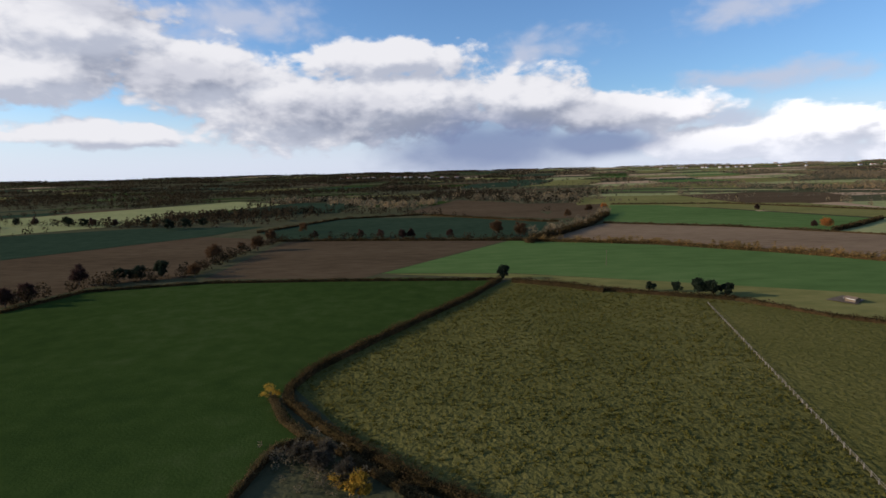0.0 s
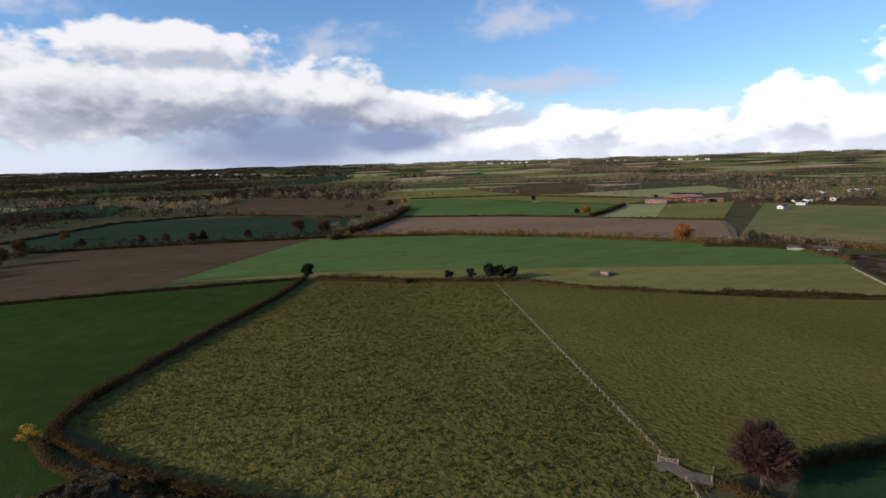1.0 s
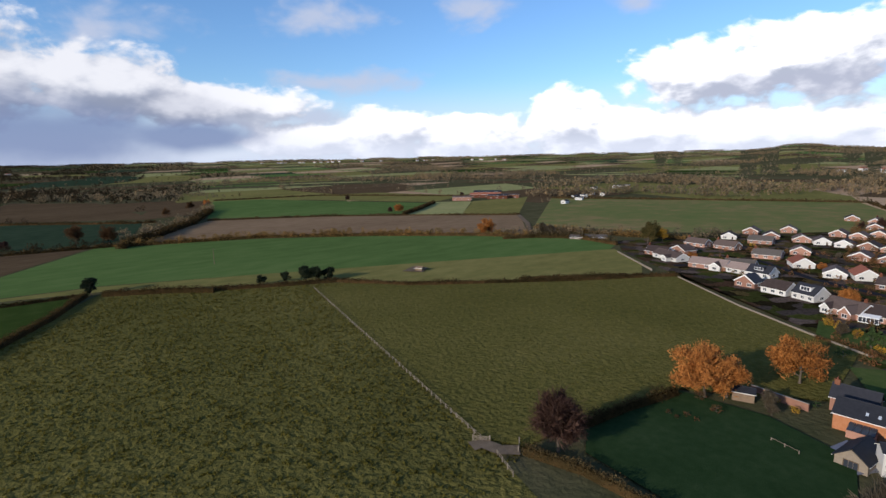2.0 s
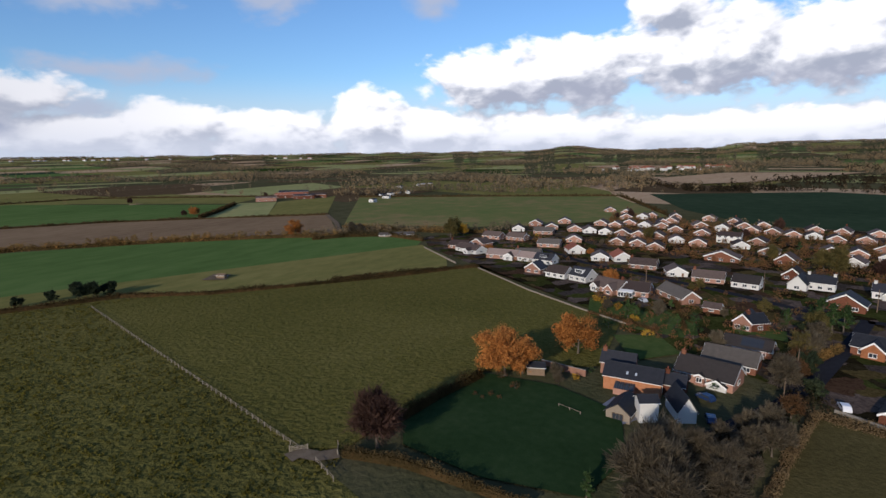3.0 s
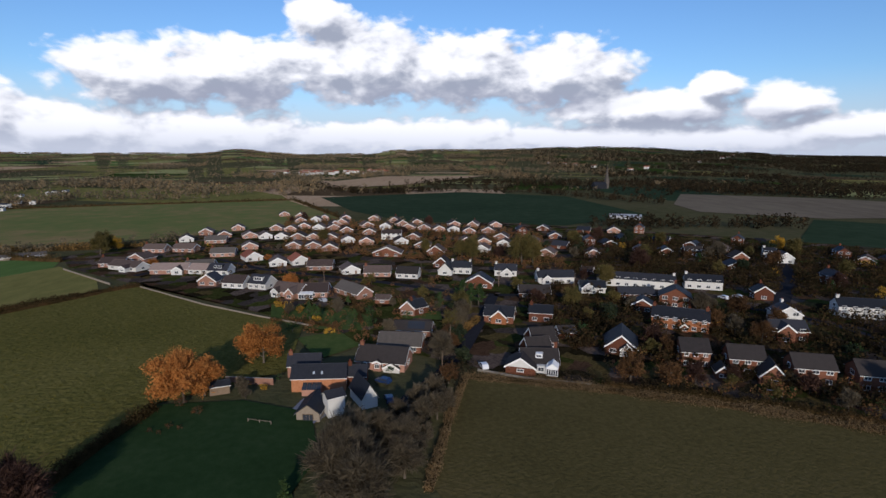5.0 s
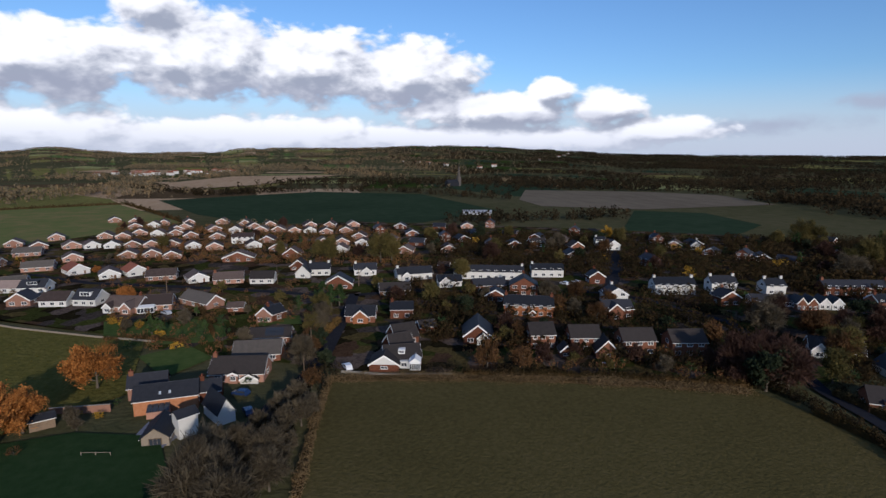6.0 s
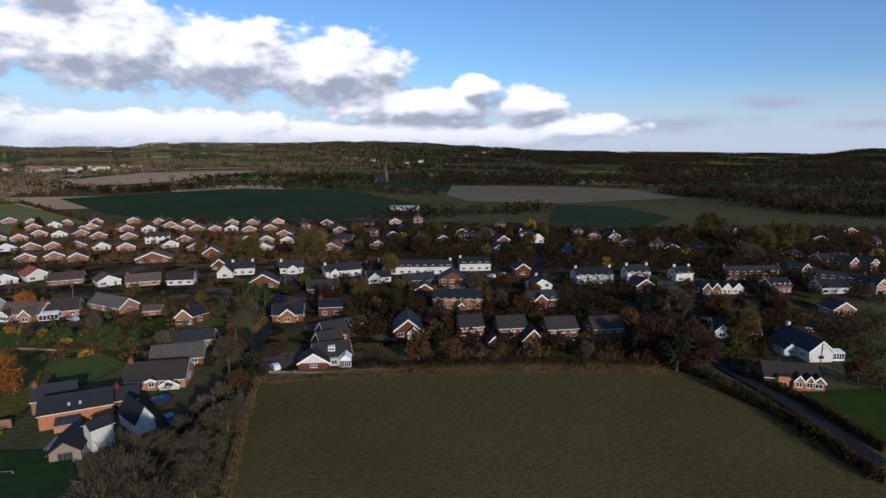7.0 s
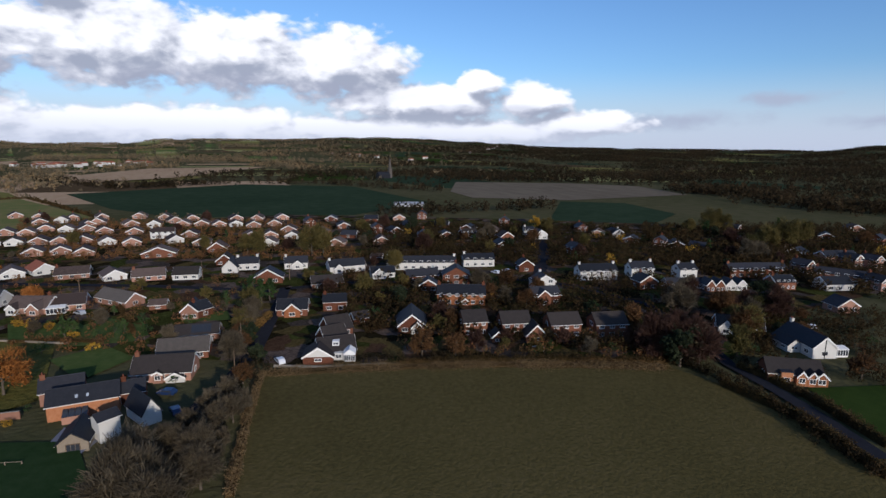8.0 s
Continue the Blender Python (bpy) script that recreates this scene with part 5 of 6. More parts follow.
lane_house = wall_between("house", (141.9, 17.1), (138.7, 3.8), 8.5, 2.4, 3.0, "brick_pale", "tile_dark", "bungalow with a dark brown roof and white gable boards", front=1, side=3, door=False, chimneys=1)
front_gable(lane_house, 8.5, 4.4, 0.9, 1.2, 1.3, "render", "tile_dark", x=3.4)
front_gable(lane_house, 8.5, 2.2, 0.7, 2.4, 0.5, "brick_pale", "tile_dark", x=-0.6)
# the converted barn with its wings
barn_house = wall_between("house", (127.4, 31.0), (127.8, 17.9), 6, 3.5, 2.3, "brick_orange", "slate", "long converted barn of orange brick with a slate roof", boards=False, front=1, side=0, door=False, chimneys=0)
lean_to(barn_house, 6, -1.4, 4.6)
rooflights(barn_house, 6, 3.5, 2.3, [(-1.2, .3), (0.8, .3)])
wall_between("house", (136.2, 34.0), (136.6, 25.7), 5, 3.2, 2.2, "brick_pale", "slate", "pale brick wing with a slate roof behind the barn", boards=False, front=0, side=0, door=False, chimneys=1)
wall_between("house", (130.4, 18.0), (130.3, 13.2), 5, 2.8, 1.8, "brick", "slate", "red brick link with a slate roof beside the barn", boards=False, front=0, side=0, door=False, chimneys=1)
annex = wall_between("house", (112.4, 26.5), (111.9, 21.4), 7.5, 2.0, 1.9, "timber_pale", "slate", "timber-clad annex with a glazed grey gable and slate roof", ridge_along=False, boards=False, front=0, side=0, door=False, chimneys=0)
wide_glazing(annex, 7.5, 2.2, 1.7)
wall_between("house", (113.6, 19.8), (115.6, 16.4), 3.2, 4.6, 0.9, "render", "slate", "tall white rendered end wall beside the annex", boards=False, front=0, side=0, door=False, chimneys=0)
wall_between("house", (117.4, 12.8), (119.1, 9.4), 8, 2.6, 3.0, "render", "slate", "white gable end with a steep dark slate roof", ridge_along=False, boards=False, front=0, side=0, door=False, chimneys=0)
# the old village
lane_house = wall_between("house", (181.9, -22.5), (179.1, -32.1), 7, 2.8, 2.6, "brick", "slate", "brick house with a slate roof beside the lane", front=1, side=2, door=False, chimneys=0)
front_gable(lane_house, 7, 5.2, 1.4, 2.8, 2.2, "brick_orange", "slate", x=0.2)
wall_between("house", (182.0, -38.2), (180.1, -45.9), 6, 3.6, 2.0, "brick", "slate", "red brick house with a slate roof and tall chimney", boards=False, front=1, side=2, storeys=1, door=False, chimneys=1)
wall_between("garage", (163.6, -44.2), (163.8, -49.5), 5, 2.3, 1.4, "brick", "tile_dark", "small brick garage with a tiled roof", front=0, side=1, door=False, chimneys=0)
village_house = wall_between("house", (150.6, -54.3), (147.5, -62.7), 12, 2.6, 3.6, "brick", "slate", "brick house with a steep dark slate roof and rooflights", ridge_along=False, front=2, side=2, door=False, chimneys=0)
front_gable(village_house, 12, 3.6, 1.2, 2.4, 1.7, "render", "slate", x=1.6)
village_house = wall_between("house", (174.4, -78.2), (166.8, -94.0), 7.5, 4.4, 2.6, "brick_orange", "slate", "long two-storey orange brick row with a dark roof", boards=False, front=1, side=6, storeys=2, door=False, chimneys=2)
front_gable(village_house, 7.5, 2.4, 1.0, 2.0, 1.0, "brick", "slate", x=1.5)
wall_between("house", (199.6, -92.0), (195.2, -102.2), 9, 4.6, 3.2, "brick", "slate", "tall brown brick house with its gable to the street", ridge_along=False, boards=False, front=3, side=2, storeys=2, door=False, chimneys=1)
wall_between("house", (193.6, -78.9), (190.7, -85.7), 7, 3.0, 2.2, "brick", "slate", "low brick house with a dark roof", ridge_along=False, front=2, side=1, door=False, chimneys=0)
wall_between("house", (208.9, -79.7), (207.3, -93.6), 6.5, 3.0, 2.2, "brick", "slate", "low brick range with a dark slate roof", boards=False, front=1, side=3, door=False, chimneys=0)
wall_between("house", (235.4, -79.3), (224.0, -109.8), 7, 3.9, 2.2, "render", "slate", "long row of white cottages with slate roof and chimneys", boards=False, front=1, side=9, storeys=2, door=False, chimneys=2, far=True)
wall_between("house", (228.0, -115.9), (223.3, -130.2), 7, 3.9, 2.2, "render", "slate", "white rendered house with a dark slate roof", boards=False, front=1, side=4, storeys=2, door=False, chimneys=1, far=True)
village_house = wall_between("house", (222.4, -68.0), (220.4, -78.2), 7, 2.6, 2.0, "render", "slate", "white cottage with two small front gables", front=1, side=3, door=False, chimneys=0)
front_gable(village_house, 7, 5.5, 2.0, 2.6, 2.2, "render", "slate", x=-2.0)
village_house = wall_between("house", (237.8, -53.4), (238.1, -70.1), 7, 3.2, 2.4, "render", "slate", "long white house under a dark slate roof", front=1, side=3, door=False, chimneys=1)
front_gable(village_house, 7, 4.2, 1.4, 2.6, 1.7, "render", "slate", x=-4.5)
wall_between("house", (212.7, -40.4), (211.3, -52.7), 7.5, 2.6, 2.4, "brick", "tile_dark", "brick bungalow with a dark tiled roof", front=1, side=3, door=False, chimneys=0)
village_house = wall_between("house", (254.9, -36.0), (253.1, -46.3), 7, 3.0, 2.4, "render", "slate", "white house with a gabled porch and dark roof", front=1, side=3, door=False, chimneys=1)
front_gable(village_house, 7, 5.0, 2.0, 2.4, 2.0, "render", "slate", x=0.6)
wall_between("house", (259.9, -15.2), (258.3, -24.9), 7, 3.4, 2.4, "render", "slate", "white cottage with dark slate roof and two chimneys", boards=False, front=1, side=3, door=False, chimneys=2)
wall_between("house", (256.5, -8.9), (255.0, -15.4), 8, 2.8, 3.4, "render", "slate", "white gabled wing of the cottage", ridge_along=False, boards=False, front=1, side=1, door=False, chimneys=0)
wall_between("house", (231.2, -19.8), (228.4, -31.2), 8, 2.8, 3.4, "brick", "slate", "dark brick house with a slate roof", ridge_along=False, front=2, side=1, door=False, chimneys=0)
wall_between("house", (250.4, 10.9), (248.3, 0.9), 7.5, 2.6, 2.6, "render", "tile_dark", "brown-roofed bungalow with white sunrooms", front=1, side=3, door=False, chimneys=0)
wall_between("house", (305.7, 26.5), (303.7, 10.8), 9, 2.5, 3.2, "brick", "tile_brown", "broad brick bungalow with a white-edged front gable", ridge_along=False, front=3, side=1, door=False, chimneys=0)
wall_between("house", (310.1, -4.4), (308.1, -13.5), 9, 2.5, 3.2, "brick", "tile_brown", "brick bungalow with a white-edged front gable", ridge_along=False, front=2, side=1, door=False, chimneys=0)
wall_between("house", (274.7, -7.2), (273.0, -14.6), 8, 2.5, 3.0, "brick", "tile_dark", "brick bungalow with a white-edged front gable and dark roof", ridge_along=False, front=2, side=1, door=False, chimneys=0)
wall_between("house", (368.0, 25.9), (367.1, 12.8), 8, 4.6, 1.8, "render", "tile_brown", "two-storey white-fronted house with a low brown roof", front=1, side=4, storeys=2, door=False, chimneys=1, far=True)
village_house = wall_between("house", (159.2, -110.0), (157.7, -120.7), 7, 4.0, 2.4, "brick", "slate", "brick house with a small front gable and slate roof", boards=False, front=1, side=3, storeys=2, door=False, chimneys=0)
front_gable(village_house, 7, 5.4, 1.0, 4.0, 2.2, "brick", "slate", x=-1.6)
wall_between("house", (176.8, -122.6), (175.1, -131.0), 7, 4.0, 2.6, "render", "slate", "white gabled house with a white chimney", ridge_along=False, front=2, side=2, storeys=2, door=False, chimneys=1)
wall_between("house", (208.4, -134.9), (206.7, -141.8), 6, 3.6, 2.4, "brick", "slate", "small brick house with a slate roof", ridge_along=False, front=1, side=2, storeys=1, door=False, chimneys=1)
wall_between("house", (184.1, -150.8), (179.4, -167.2), 7.5, 4.4, 2.4, "render", "slate", "broad white two-storey house with a dark slate roof", boards=False, front=1, side=5, storeys=2, door=False, chimneys=2)
wall_between("house", (180.2, -176.1), (177.0, -186.4), 7, 4.4, 2.4, "render", "slate", "white two-storey cottage with tall white chimneys", boards=False, front=1, side=3, storeys=2, door=False, chimneys=2)
wall_between("house", (170.8, -195.6), (168.6, -203.7), 7, 4.2, 2.2, "render", "slate", "white cottage with a dark roof and chimneys", boards=False, front=1, side=2, storeys=2, door=False, chimneys=2)
wall_between("house", (159.0, -175.6), (152.7, -190.5), 6, 2.4, 1.8, "render", "slate", "low white range with a dark roof", front=1, side=3, door=False, chimneys=0)
wall_between("house", (162.1, -163.8), (160.7, -171.7), 7, 3.6, 2.4, "brick", "slate", "red brick house with a slate roof", ridge_along=False, front=2, side=1, storeys=1, door=False, chimneys=1)
wall_between("house", (149.4, -186.9), (148.0, -190.1), 6, 3.0, 2.2, "brick", "slate", "narrow brick gabled house in a row", ridge_along=False, front=2, side=1, door=False, chimneys=0)
wall_between("house", (147.9, -190.4), (146.5, -193.8), 6, 3.0, 2.2, "brick", "slate", "narrow brick gabled house in a row", ridge_along=False, front=2, side=1, door=False, chimneys=0)
wall_between("house", (147.5, -195.8), (145.9, -199.5), 6, 2.6, 2.2, "render", "slate", "white gabled cottage with a dark roof", ridge_along=False, front=2, side=1, door=False, chimneys=0)
wall_between("house", (145.8, -200.0), (144.1, -203.9), 6, 2.6, 2.2, "render", "slate", "white gabled cottage with a dark roof", ridge_along=False, front=2, side=1, door=False, chimneys=0)
wall_between("house", (162.7, -217.6), (154.0, -243.9), 7, 4.2, 2.0, "brick", "slate", "long dark brick terrace with white windows", boards=False, front=1, side=8, storeys=2, door=False, chimneys=2, far=True)
wall_between("house", (140.0, -215.7), (137.3, -224.5), 7, 3.6, 2.2, "brick", "slate", "dark brick house with white windows", front=1, side=4, storeys=2, door=False, chimneys=1, far=True)
wall_between("house", (131.0, -234.5), (127.1, -246.1), 8, 3.0, 2.4, "render", "slate", "long house with a dark roof and white front", front=1, side=3, door=False, chimneys=0)
wall_between("house", (125.7, -191.6), (123.7, -198.0), 6, 2.6, 2.2, "render", "slate", "white bungalow gable with a dark roof", ridge_along=False, front=2, side=1, door=False, chimneys=0)
wall_between("house", (110.3, -206.2), (107.6, -214.2), 7, 2.6, 2.6, "brick_pale", "slate", "pinkish brick house with a dark roof", ridge_along=False, front=2, side=1, door=False, chimneys=0)
wall_between("house", (164.9, -290.6), (159.3, -307.5), 8, 4.2, 2.2, "brick_pale", "slate", "brick terrace among trees", front=1, side=4, storeys=2, door=False, chimneys=1, far=True)
wall_between("house", (297.3, -195.0), (294.9, -200.9), 6, 4.0, 2.0, "render", "slate", "white house at the head of the street", front=1, side=4, storeys=2, door=False, chimneys=1, far=True)
wall_between("house", (281.7, -192.9), (280.5, -201.5), 7, 3.4, 3.0, "render", "slate", "white gabled house at the head of the street", ridge_along=False, front=2, side=1, door=False, chimneys=0)
wall_between("house", (302.5, -152.5), (300.9, -162.2), 8, 3.4, 2.4, "brick", "tile_dark", "brick house with a brown roof", front=1, side=4, storeys=2, door=False, chimneys=1, far=True)
wall_between("house", (305.2, -169.4), (304.7, -176.7), 8, 2.4, 2.6, "brick", "tile_dark", "bungalow with a pale gable", ridge_along=False, front=2, side=1, door=False, chimneys=0)
wall_between("house", (282.6, -168.8), (281.5, -177.0), 8, 3.6, 2.8, "brick", "tile_dark", "brick house with a white-edged front gable", ridge_along=False, front=2, side=1, door=False, chimneys=0)
# brick houses at the field's far edge
wall_between("house", (140.1, -72.0), (138.6, -79.3), 7.5, 4.7, 2.6, "brick", "tile_dark", "two-storey red brick house with white windows", boards=False, front=1, side=3, storeys=2, door=False, chimneys=0)
wall_between("house", (134.6, -82.3), (132.4, -90.9), 7.5, 4.7, 2.6, "brick", "tile_dark", "two-storey red brick house with white windows", boards=False, front=1, side=3, storeys=2, door=False, chimneys=0)
wall_between("house", (127.8, -95.3), (125.4, -104.6), 7.5, 4.7, 2.6, "brick", "tile_dark", "two-storey red brick house with white windows", boards=False, front=1, side=3, storeys=2, door=False, chimneys=0)
wall_between("house", (122.7, -108.2), (120.1, -117.9), 7.5, 4.7, 2.6, "brick", "tile_dark", "two-storey red brick house with white windows", boards=False, front=1, side=3, storeys=2, door=False, chimneys=0)
garage_house = wall_between("garage", (128.4, -86.8), (126.3, -92.8), 6, 2.3, 3.2, "brick", "tile_dark", "brick double garage with a white-boarded gable", ridge_along=False, front=1, side=0, door=False, chimneys=0)
wall_between("garage", (131.6, -77.2), (130.6, -80.5), 4, 2.2, 1.6, "brick", "tile_dark", "small brick outhouse with a tiled roof", ridge_along=False, front=1, side=0, door=False, chimneys=0)
village_house = wall_between("house", (112.7, -148.0), (103.8, -158.0), 8, 2.4, 2.6, "brick", "tile_dark", "long brick bungalow with a dark roof and white gable", front=1, side=3, door=False, chimneys=0)
front_gable(village_house, 8, 4.0, 2.0, 2.6, 2.2, "render", "tile_dark", x=-4.5)

# the estate of bungalows, gables towards the fields
rng = random.Random(4)
for i, (x, y) in enumerate([(369.4, 92.8), (368.3, 81.1), (366.1, 70.9), (365.1, 59.2), (416, 76), (423, 89), (415, 66), (400, 54), (354.3, 46.8), (330.6, 75.7), (330.6, 64.6), (322.7, 52.9), (423, 26), (418, 8), (414, -4), (406, -14), (405, -25), (347.7, -29.8), (345.4, -40.8), (365.7, -55.9), (338.1, -53.5)] + [(377, 134), (382, 130), (373.8, 116.1), (371.8, 105.0), (367.2, 93.5), (328.7, 102.0), (331.7, 93.6), (358.7, 151.8), (391, 151), (413, 136), (412, 107), (426, 88), (436, 68)]):
    house("bungalow" if i % 4 else "bungalow_white", x, y, rng.uniform(-14, 10), "estate bungalows")
for i, (x, y) in enumerate([(369.7, -92.9), (329.1, -86.9), (354.1, -104.5), (339.8, -107.9), (335.6, -118.2), (358.1, -136.7), (301.1, -98.0), (300.6, -124.7), (306.6, -142.6), (349.2, -159.2), (313.7, -179.3), (340.0, -205.0), (266.0, -159.8), (328.1, -169.6), (346.7, -72.3), (386.3, -72.8), (409, -94), (398, -122), (397, -144), (396, -163)] + [(276.8, -252.3), (249.1, -240.9), (243.0, -240.5), (231.0, -245.4), (227.5, -253.9), (217.1, -260.7), (277.4, -238.5), (293.1, -237.2), (220.9, -299.8), (214, -372), (230, -431), (188, -380), (184.3, -297.1), (263, -348)]):
    house(("bungalow_dark", "bungalow_dark", "bungalow", "house_slate")[i % 4], x, y, rng.uniform(-20, 30) + (80 if i % 8 == 1 else 0), "estate bungalows")
for x, y in [(508, 125), (494, 107), (478, 83), (478, 65), (429, 42), (439, 15), (461, 21), (447, 3), (436, -27), (430, -60), (432, -43), (475, 39)]:
    house("bungalow_brown" if rng.random() < .3 else "bungalow", x, y, rng.uniform(-15, 15), "estate bungalows")
for i, (x, y) in enumerate([(417, 103), (429, 49), (390.1, 35.7), (316.2, -65.8), (303.5, -72.8), (318.0, -37.4), (395.2, -35.8), (398, -51), (335.0, -61.2), (365.5, 3.4), (348.0, 12.3), (347.1, 33.7), (332.3, -2.4), (407, 95), (449, 63), (468, 88), (460, 100)]):
    house("bungalow" if i % 5 else "bungalow_white", x, y, rng.uniform(-14, 10), "estate bungalows")
house("bungalow", *[(299.3, 18.2)][0], 0, label="broad gable-fronted brick bungalow with white bargeboards")
house("bungalow", *[(309.5, -10.2)][0], 0)
house("house", *[(274.9, -13.2)][0], 0)
for x, y in [(292.5, 90.1), (281.7, 62.9)]:
    house("bungalow_red", x, y, 15)
for x, y in [(277.9, 153.9), (267.1, 135.4), (319.5, 152.6), (320.5, 136.1), (290.5, 154.4)]:
    house("bungalow_brown", x, y, 60)
for x, y in [(263.6, 118.7), (269.0, 107.7), (352.6, 130.4), (305.6, 109.4)]:
    house("bungalow_grey", x, y, 78)
for i, (x, y) in enumerate([(278.6, 72.5), (268.6, 49.0), (259.0, 33.5), (253.1, 19.6), (246.2, 3.5), (280.0, 63.0)]):
    house(("bungalow_white", "bungalow_brown", "bungalow_white", "bungalow_brown", "bungalow_brown", "bungalow_red")[i], x, y, (0, 80, 10, 85, 85, 20)[i], "bungalows on the estate road")
for x, y, turn in [(258.8, -39.0, 10), (243.1, -58.1, 5)]:
    house("white_gable", x, y, turn, "white cottages")
for x, y, turn in [(231.0, -184.2, 30), (255.9, -16.1, 30), (206.6, -139.2, 10)]:
    house("house_slate", x, y, turn, "brick houses")
house("white_gable", *[(268.9, -247.6)][0], 0)
for x, y in [(136.9, -254.7)]:
    house("terrace", x, y, 88, "terraces")
house("white_gable", *[(125.7, -197.3)][0], 10)
for x, y in [(156.7, -296.5), (134.5, -231.1), (156.5, -258.3), (124.0, -255.6), (151.1, -302.9)]:
    house("house_pale", x, y, 60, "brick houses")
for x, y in [(205.8, 13.9), (257.7, -81.8), (196.2, -86.1)]:
    house("outhouse", x, y, 80, "outbuildings")


def bungalow_by_wall(p, q):
    """The bungalow at the field edge: a white-boarded brick gable, three ranges stepping back, a rooflight and a white sunroom."""
    root = wall_between("house", p, q, 7, 2.1, 2.5, "brick", "tile_dark", "brick bungalow with stepped white gable edges and white sunroom", ridge_along=False, front=1, side=0, door=False, chimneys=0, gable_mat="render")
    for x, y, run, deep, eaves, rise in ((4.0, 3.6, 10.0, 7.5, 2.3, 2.9), (2.4, 12.0, 7.0, 7.0, 2.5, 3.1), (2.8, 20.5, 7.5, 7.5, 2.6, 3.3)):
        gable_house(root, deep, run, eaves, rise, "brick", "tile_dark", x, y, 0, 90 + (14 if y < 5 else 28), front=1, side=2, door=False, chimneys=0, far=True)
    part("dormer", Solid().box(3.4, 0.9, 3.5, 5.2, 3.4, 4.7).mesh("dormer", M["white"]), root, "white flat-roofed dormer")
    window_part(root, pose(4.3, .88, 3.7), 1.5, .8, 2, "dormer_window")
    part("white_wall", Solid().box(4.0, -1.6, -.2, 6.6, 0.6, 2.3).mesh("white_wall", M["render"]), root, "white rendered bay")
    window_part(root, pose(5.2, -1.6, .8), 1.6, 1.2, 2)
    sunroom(root, -.4, 8.2, 3.0, 2.4)
    part("sunroom_gable", Solid().prism([(6.6, 2.5), (9.8, 2.5), (8.2, 3.7)], -2.9, 1.0).mesh("sunroom_gable", M["white"]), root, "white glazed gable roof")
    FOOTPRINTS.append((144, -32, 11))


bungalow_by_wall((137.6, -23.1), (135.1, -30.6))


def long_white_house(x, y):
    """A white gabled house with a long slate range and low slate lean-to behind."""
    root = thing("house", "white gabled house with a long dark slate roof", "house", at=pose(x, y, 0, 0, 0, -math.degrees(math.atan2(x, y)) + 40))
    gable_house(root, 7, 15, 3.2, 2.9, "render", "slate", 0, 7.5, 0, 0, front=1, side=3, door=False, chimneys=1)
    part("service_pipe", Solid().box(-.12, -.1, 0, .12, -.02, 5.6).mesh("service_pipe", M["tyre"]), root, "dark stripe down the gable")
    gable_house(root, 4, 8, 2.2, 1.6, "render", "slate", -5.2, 9, 0, 0, boards=False, front=1, side=2, door=False, chimneys=0)
    sunroom(root, 3.0, 5.6, 4.0, 2.2)
    FOOTPRINTS.append((x, y, 13))


long_white_house(85.4, -157.2)


def gabled_brick_house(p, q):
    """A low brick house with three small front gables and a tall brick bay."""
    root = wall_between("house", p, q, 7, 2.7, 2.6, "brick", "tile_dark", "orange-red brick house with small front gables and dark roof", boards=False, front=1, side=2, door=False, chimneys=0)
    for x, w in ((1.2, 2.3), (3.6, 2.3), (5.6, 2.8)):
        front_gable(root, 7, w, 0.8, 2.4, 1.4, "brick_orange", "tile_dark", x=x)
    part("bay", Solid().box(-3.6, -4.6, -.2, -1.0, -3.2, 3.4).mesh("bay", M["brick_orange"]), root, "flat orange brick bay")
    part("bay_roof", Solid().box(-3.75, -4.75, 3.4, -.85, -2.4, 3.55).mesh("bay_roof", M["slate"]), root)
    window_part(root, pose(-2.3, -4.6, .9), 1.5, 1.2, 2)


gabled_brick_house((81.3, -127.5), (73.9, -137.6))


# ---- far buildings ----
def barn(x, y, w, d, h, turn, wall, roof, label):
    root = thing("barn", label, "barn", at=pose(x, y, height(x, y), 0, 0, turn))
    gable_house(root, w, d, h, w * .16, wall, roof, front=1 if d > 7 else 0, side=max(2, int(d / 8)) if d > 7 else 0, door=False, chimneys=0, boards=False)
    FOOTPRINTS.append((x, y, max(w, d) * .6))


for x, y, w, d, roof, wall in [(464, 530, 9, 24, "tile_brown", "brick_pale"), (515, 544, 11, 36, "tile_red", "brick"), (510, 512, 9, 26, "slate", "brick"), (530, 506, 10, 20, "tile_brown", "brick"), (554, 576, 12, 40, "slate", "brick")]:
    barn(x, y, w, d, 4.5, -math.degrees(math.atan2(x, y)) + 85, wall, roof, "brick farm building with a long pitched roof")
barn(*[(493, -189)][0], 9, 28, 2.6, -math.degrees(math.atan2(498, -190)) + 88, "metal", "metal", "long pale metal farm shed behind the village")
barn(*[(304.4, 219.6)][0], 7, 24, 1.4, 38, "timber_pale", "tile_grey", "low grey-roofed shed at the field edge")
barn(*[(128.1, 48.5)][0], 3.5, 4.5, 2.2, 20, "timber", "slate", "dark timber garden shed near the oak")
barn(*[(161.0, 216.5)][0], 2.6, 4, 1.7, 20, "timber", "timber", "small wooden field shelter on open grass")
for x, y in [(803, 519), (734, 521), (594, 437), (573, 434), (632, 435), (506, 398)] + [(784, 517), (817, 515), (636, 456), (555, 415)]:
    barn(x, y, 6, 9, 3.2, (x * 13) % 180, "render", "slate", "white farmhouse with a slate roof far across fields")


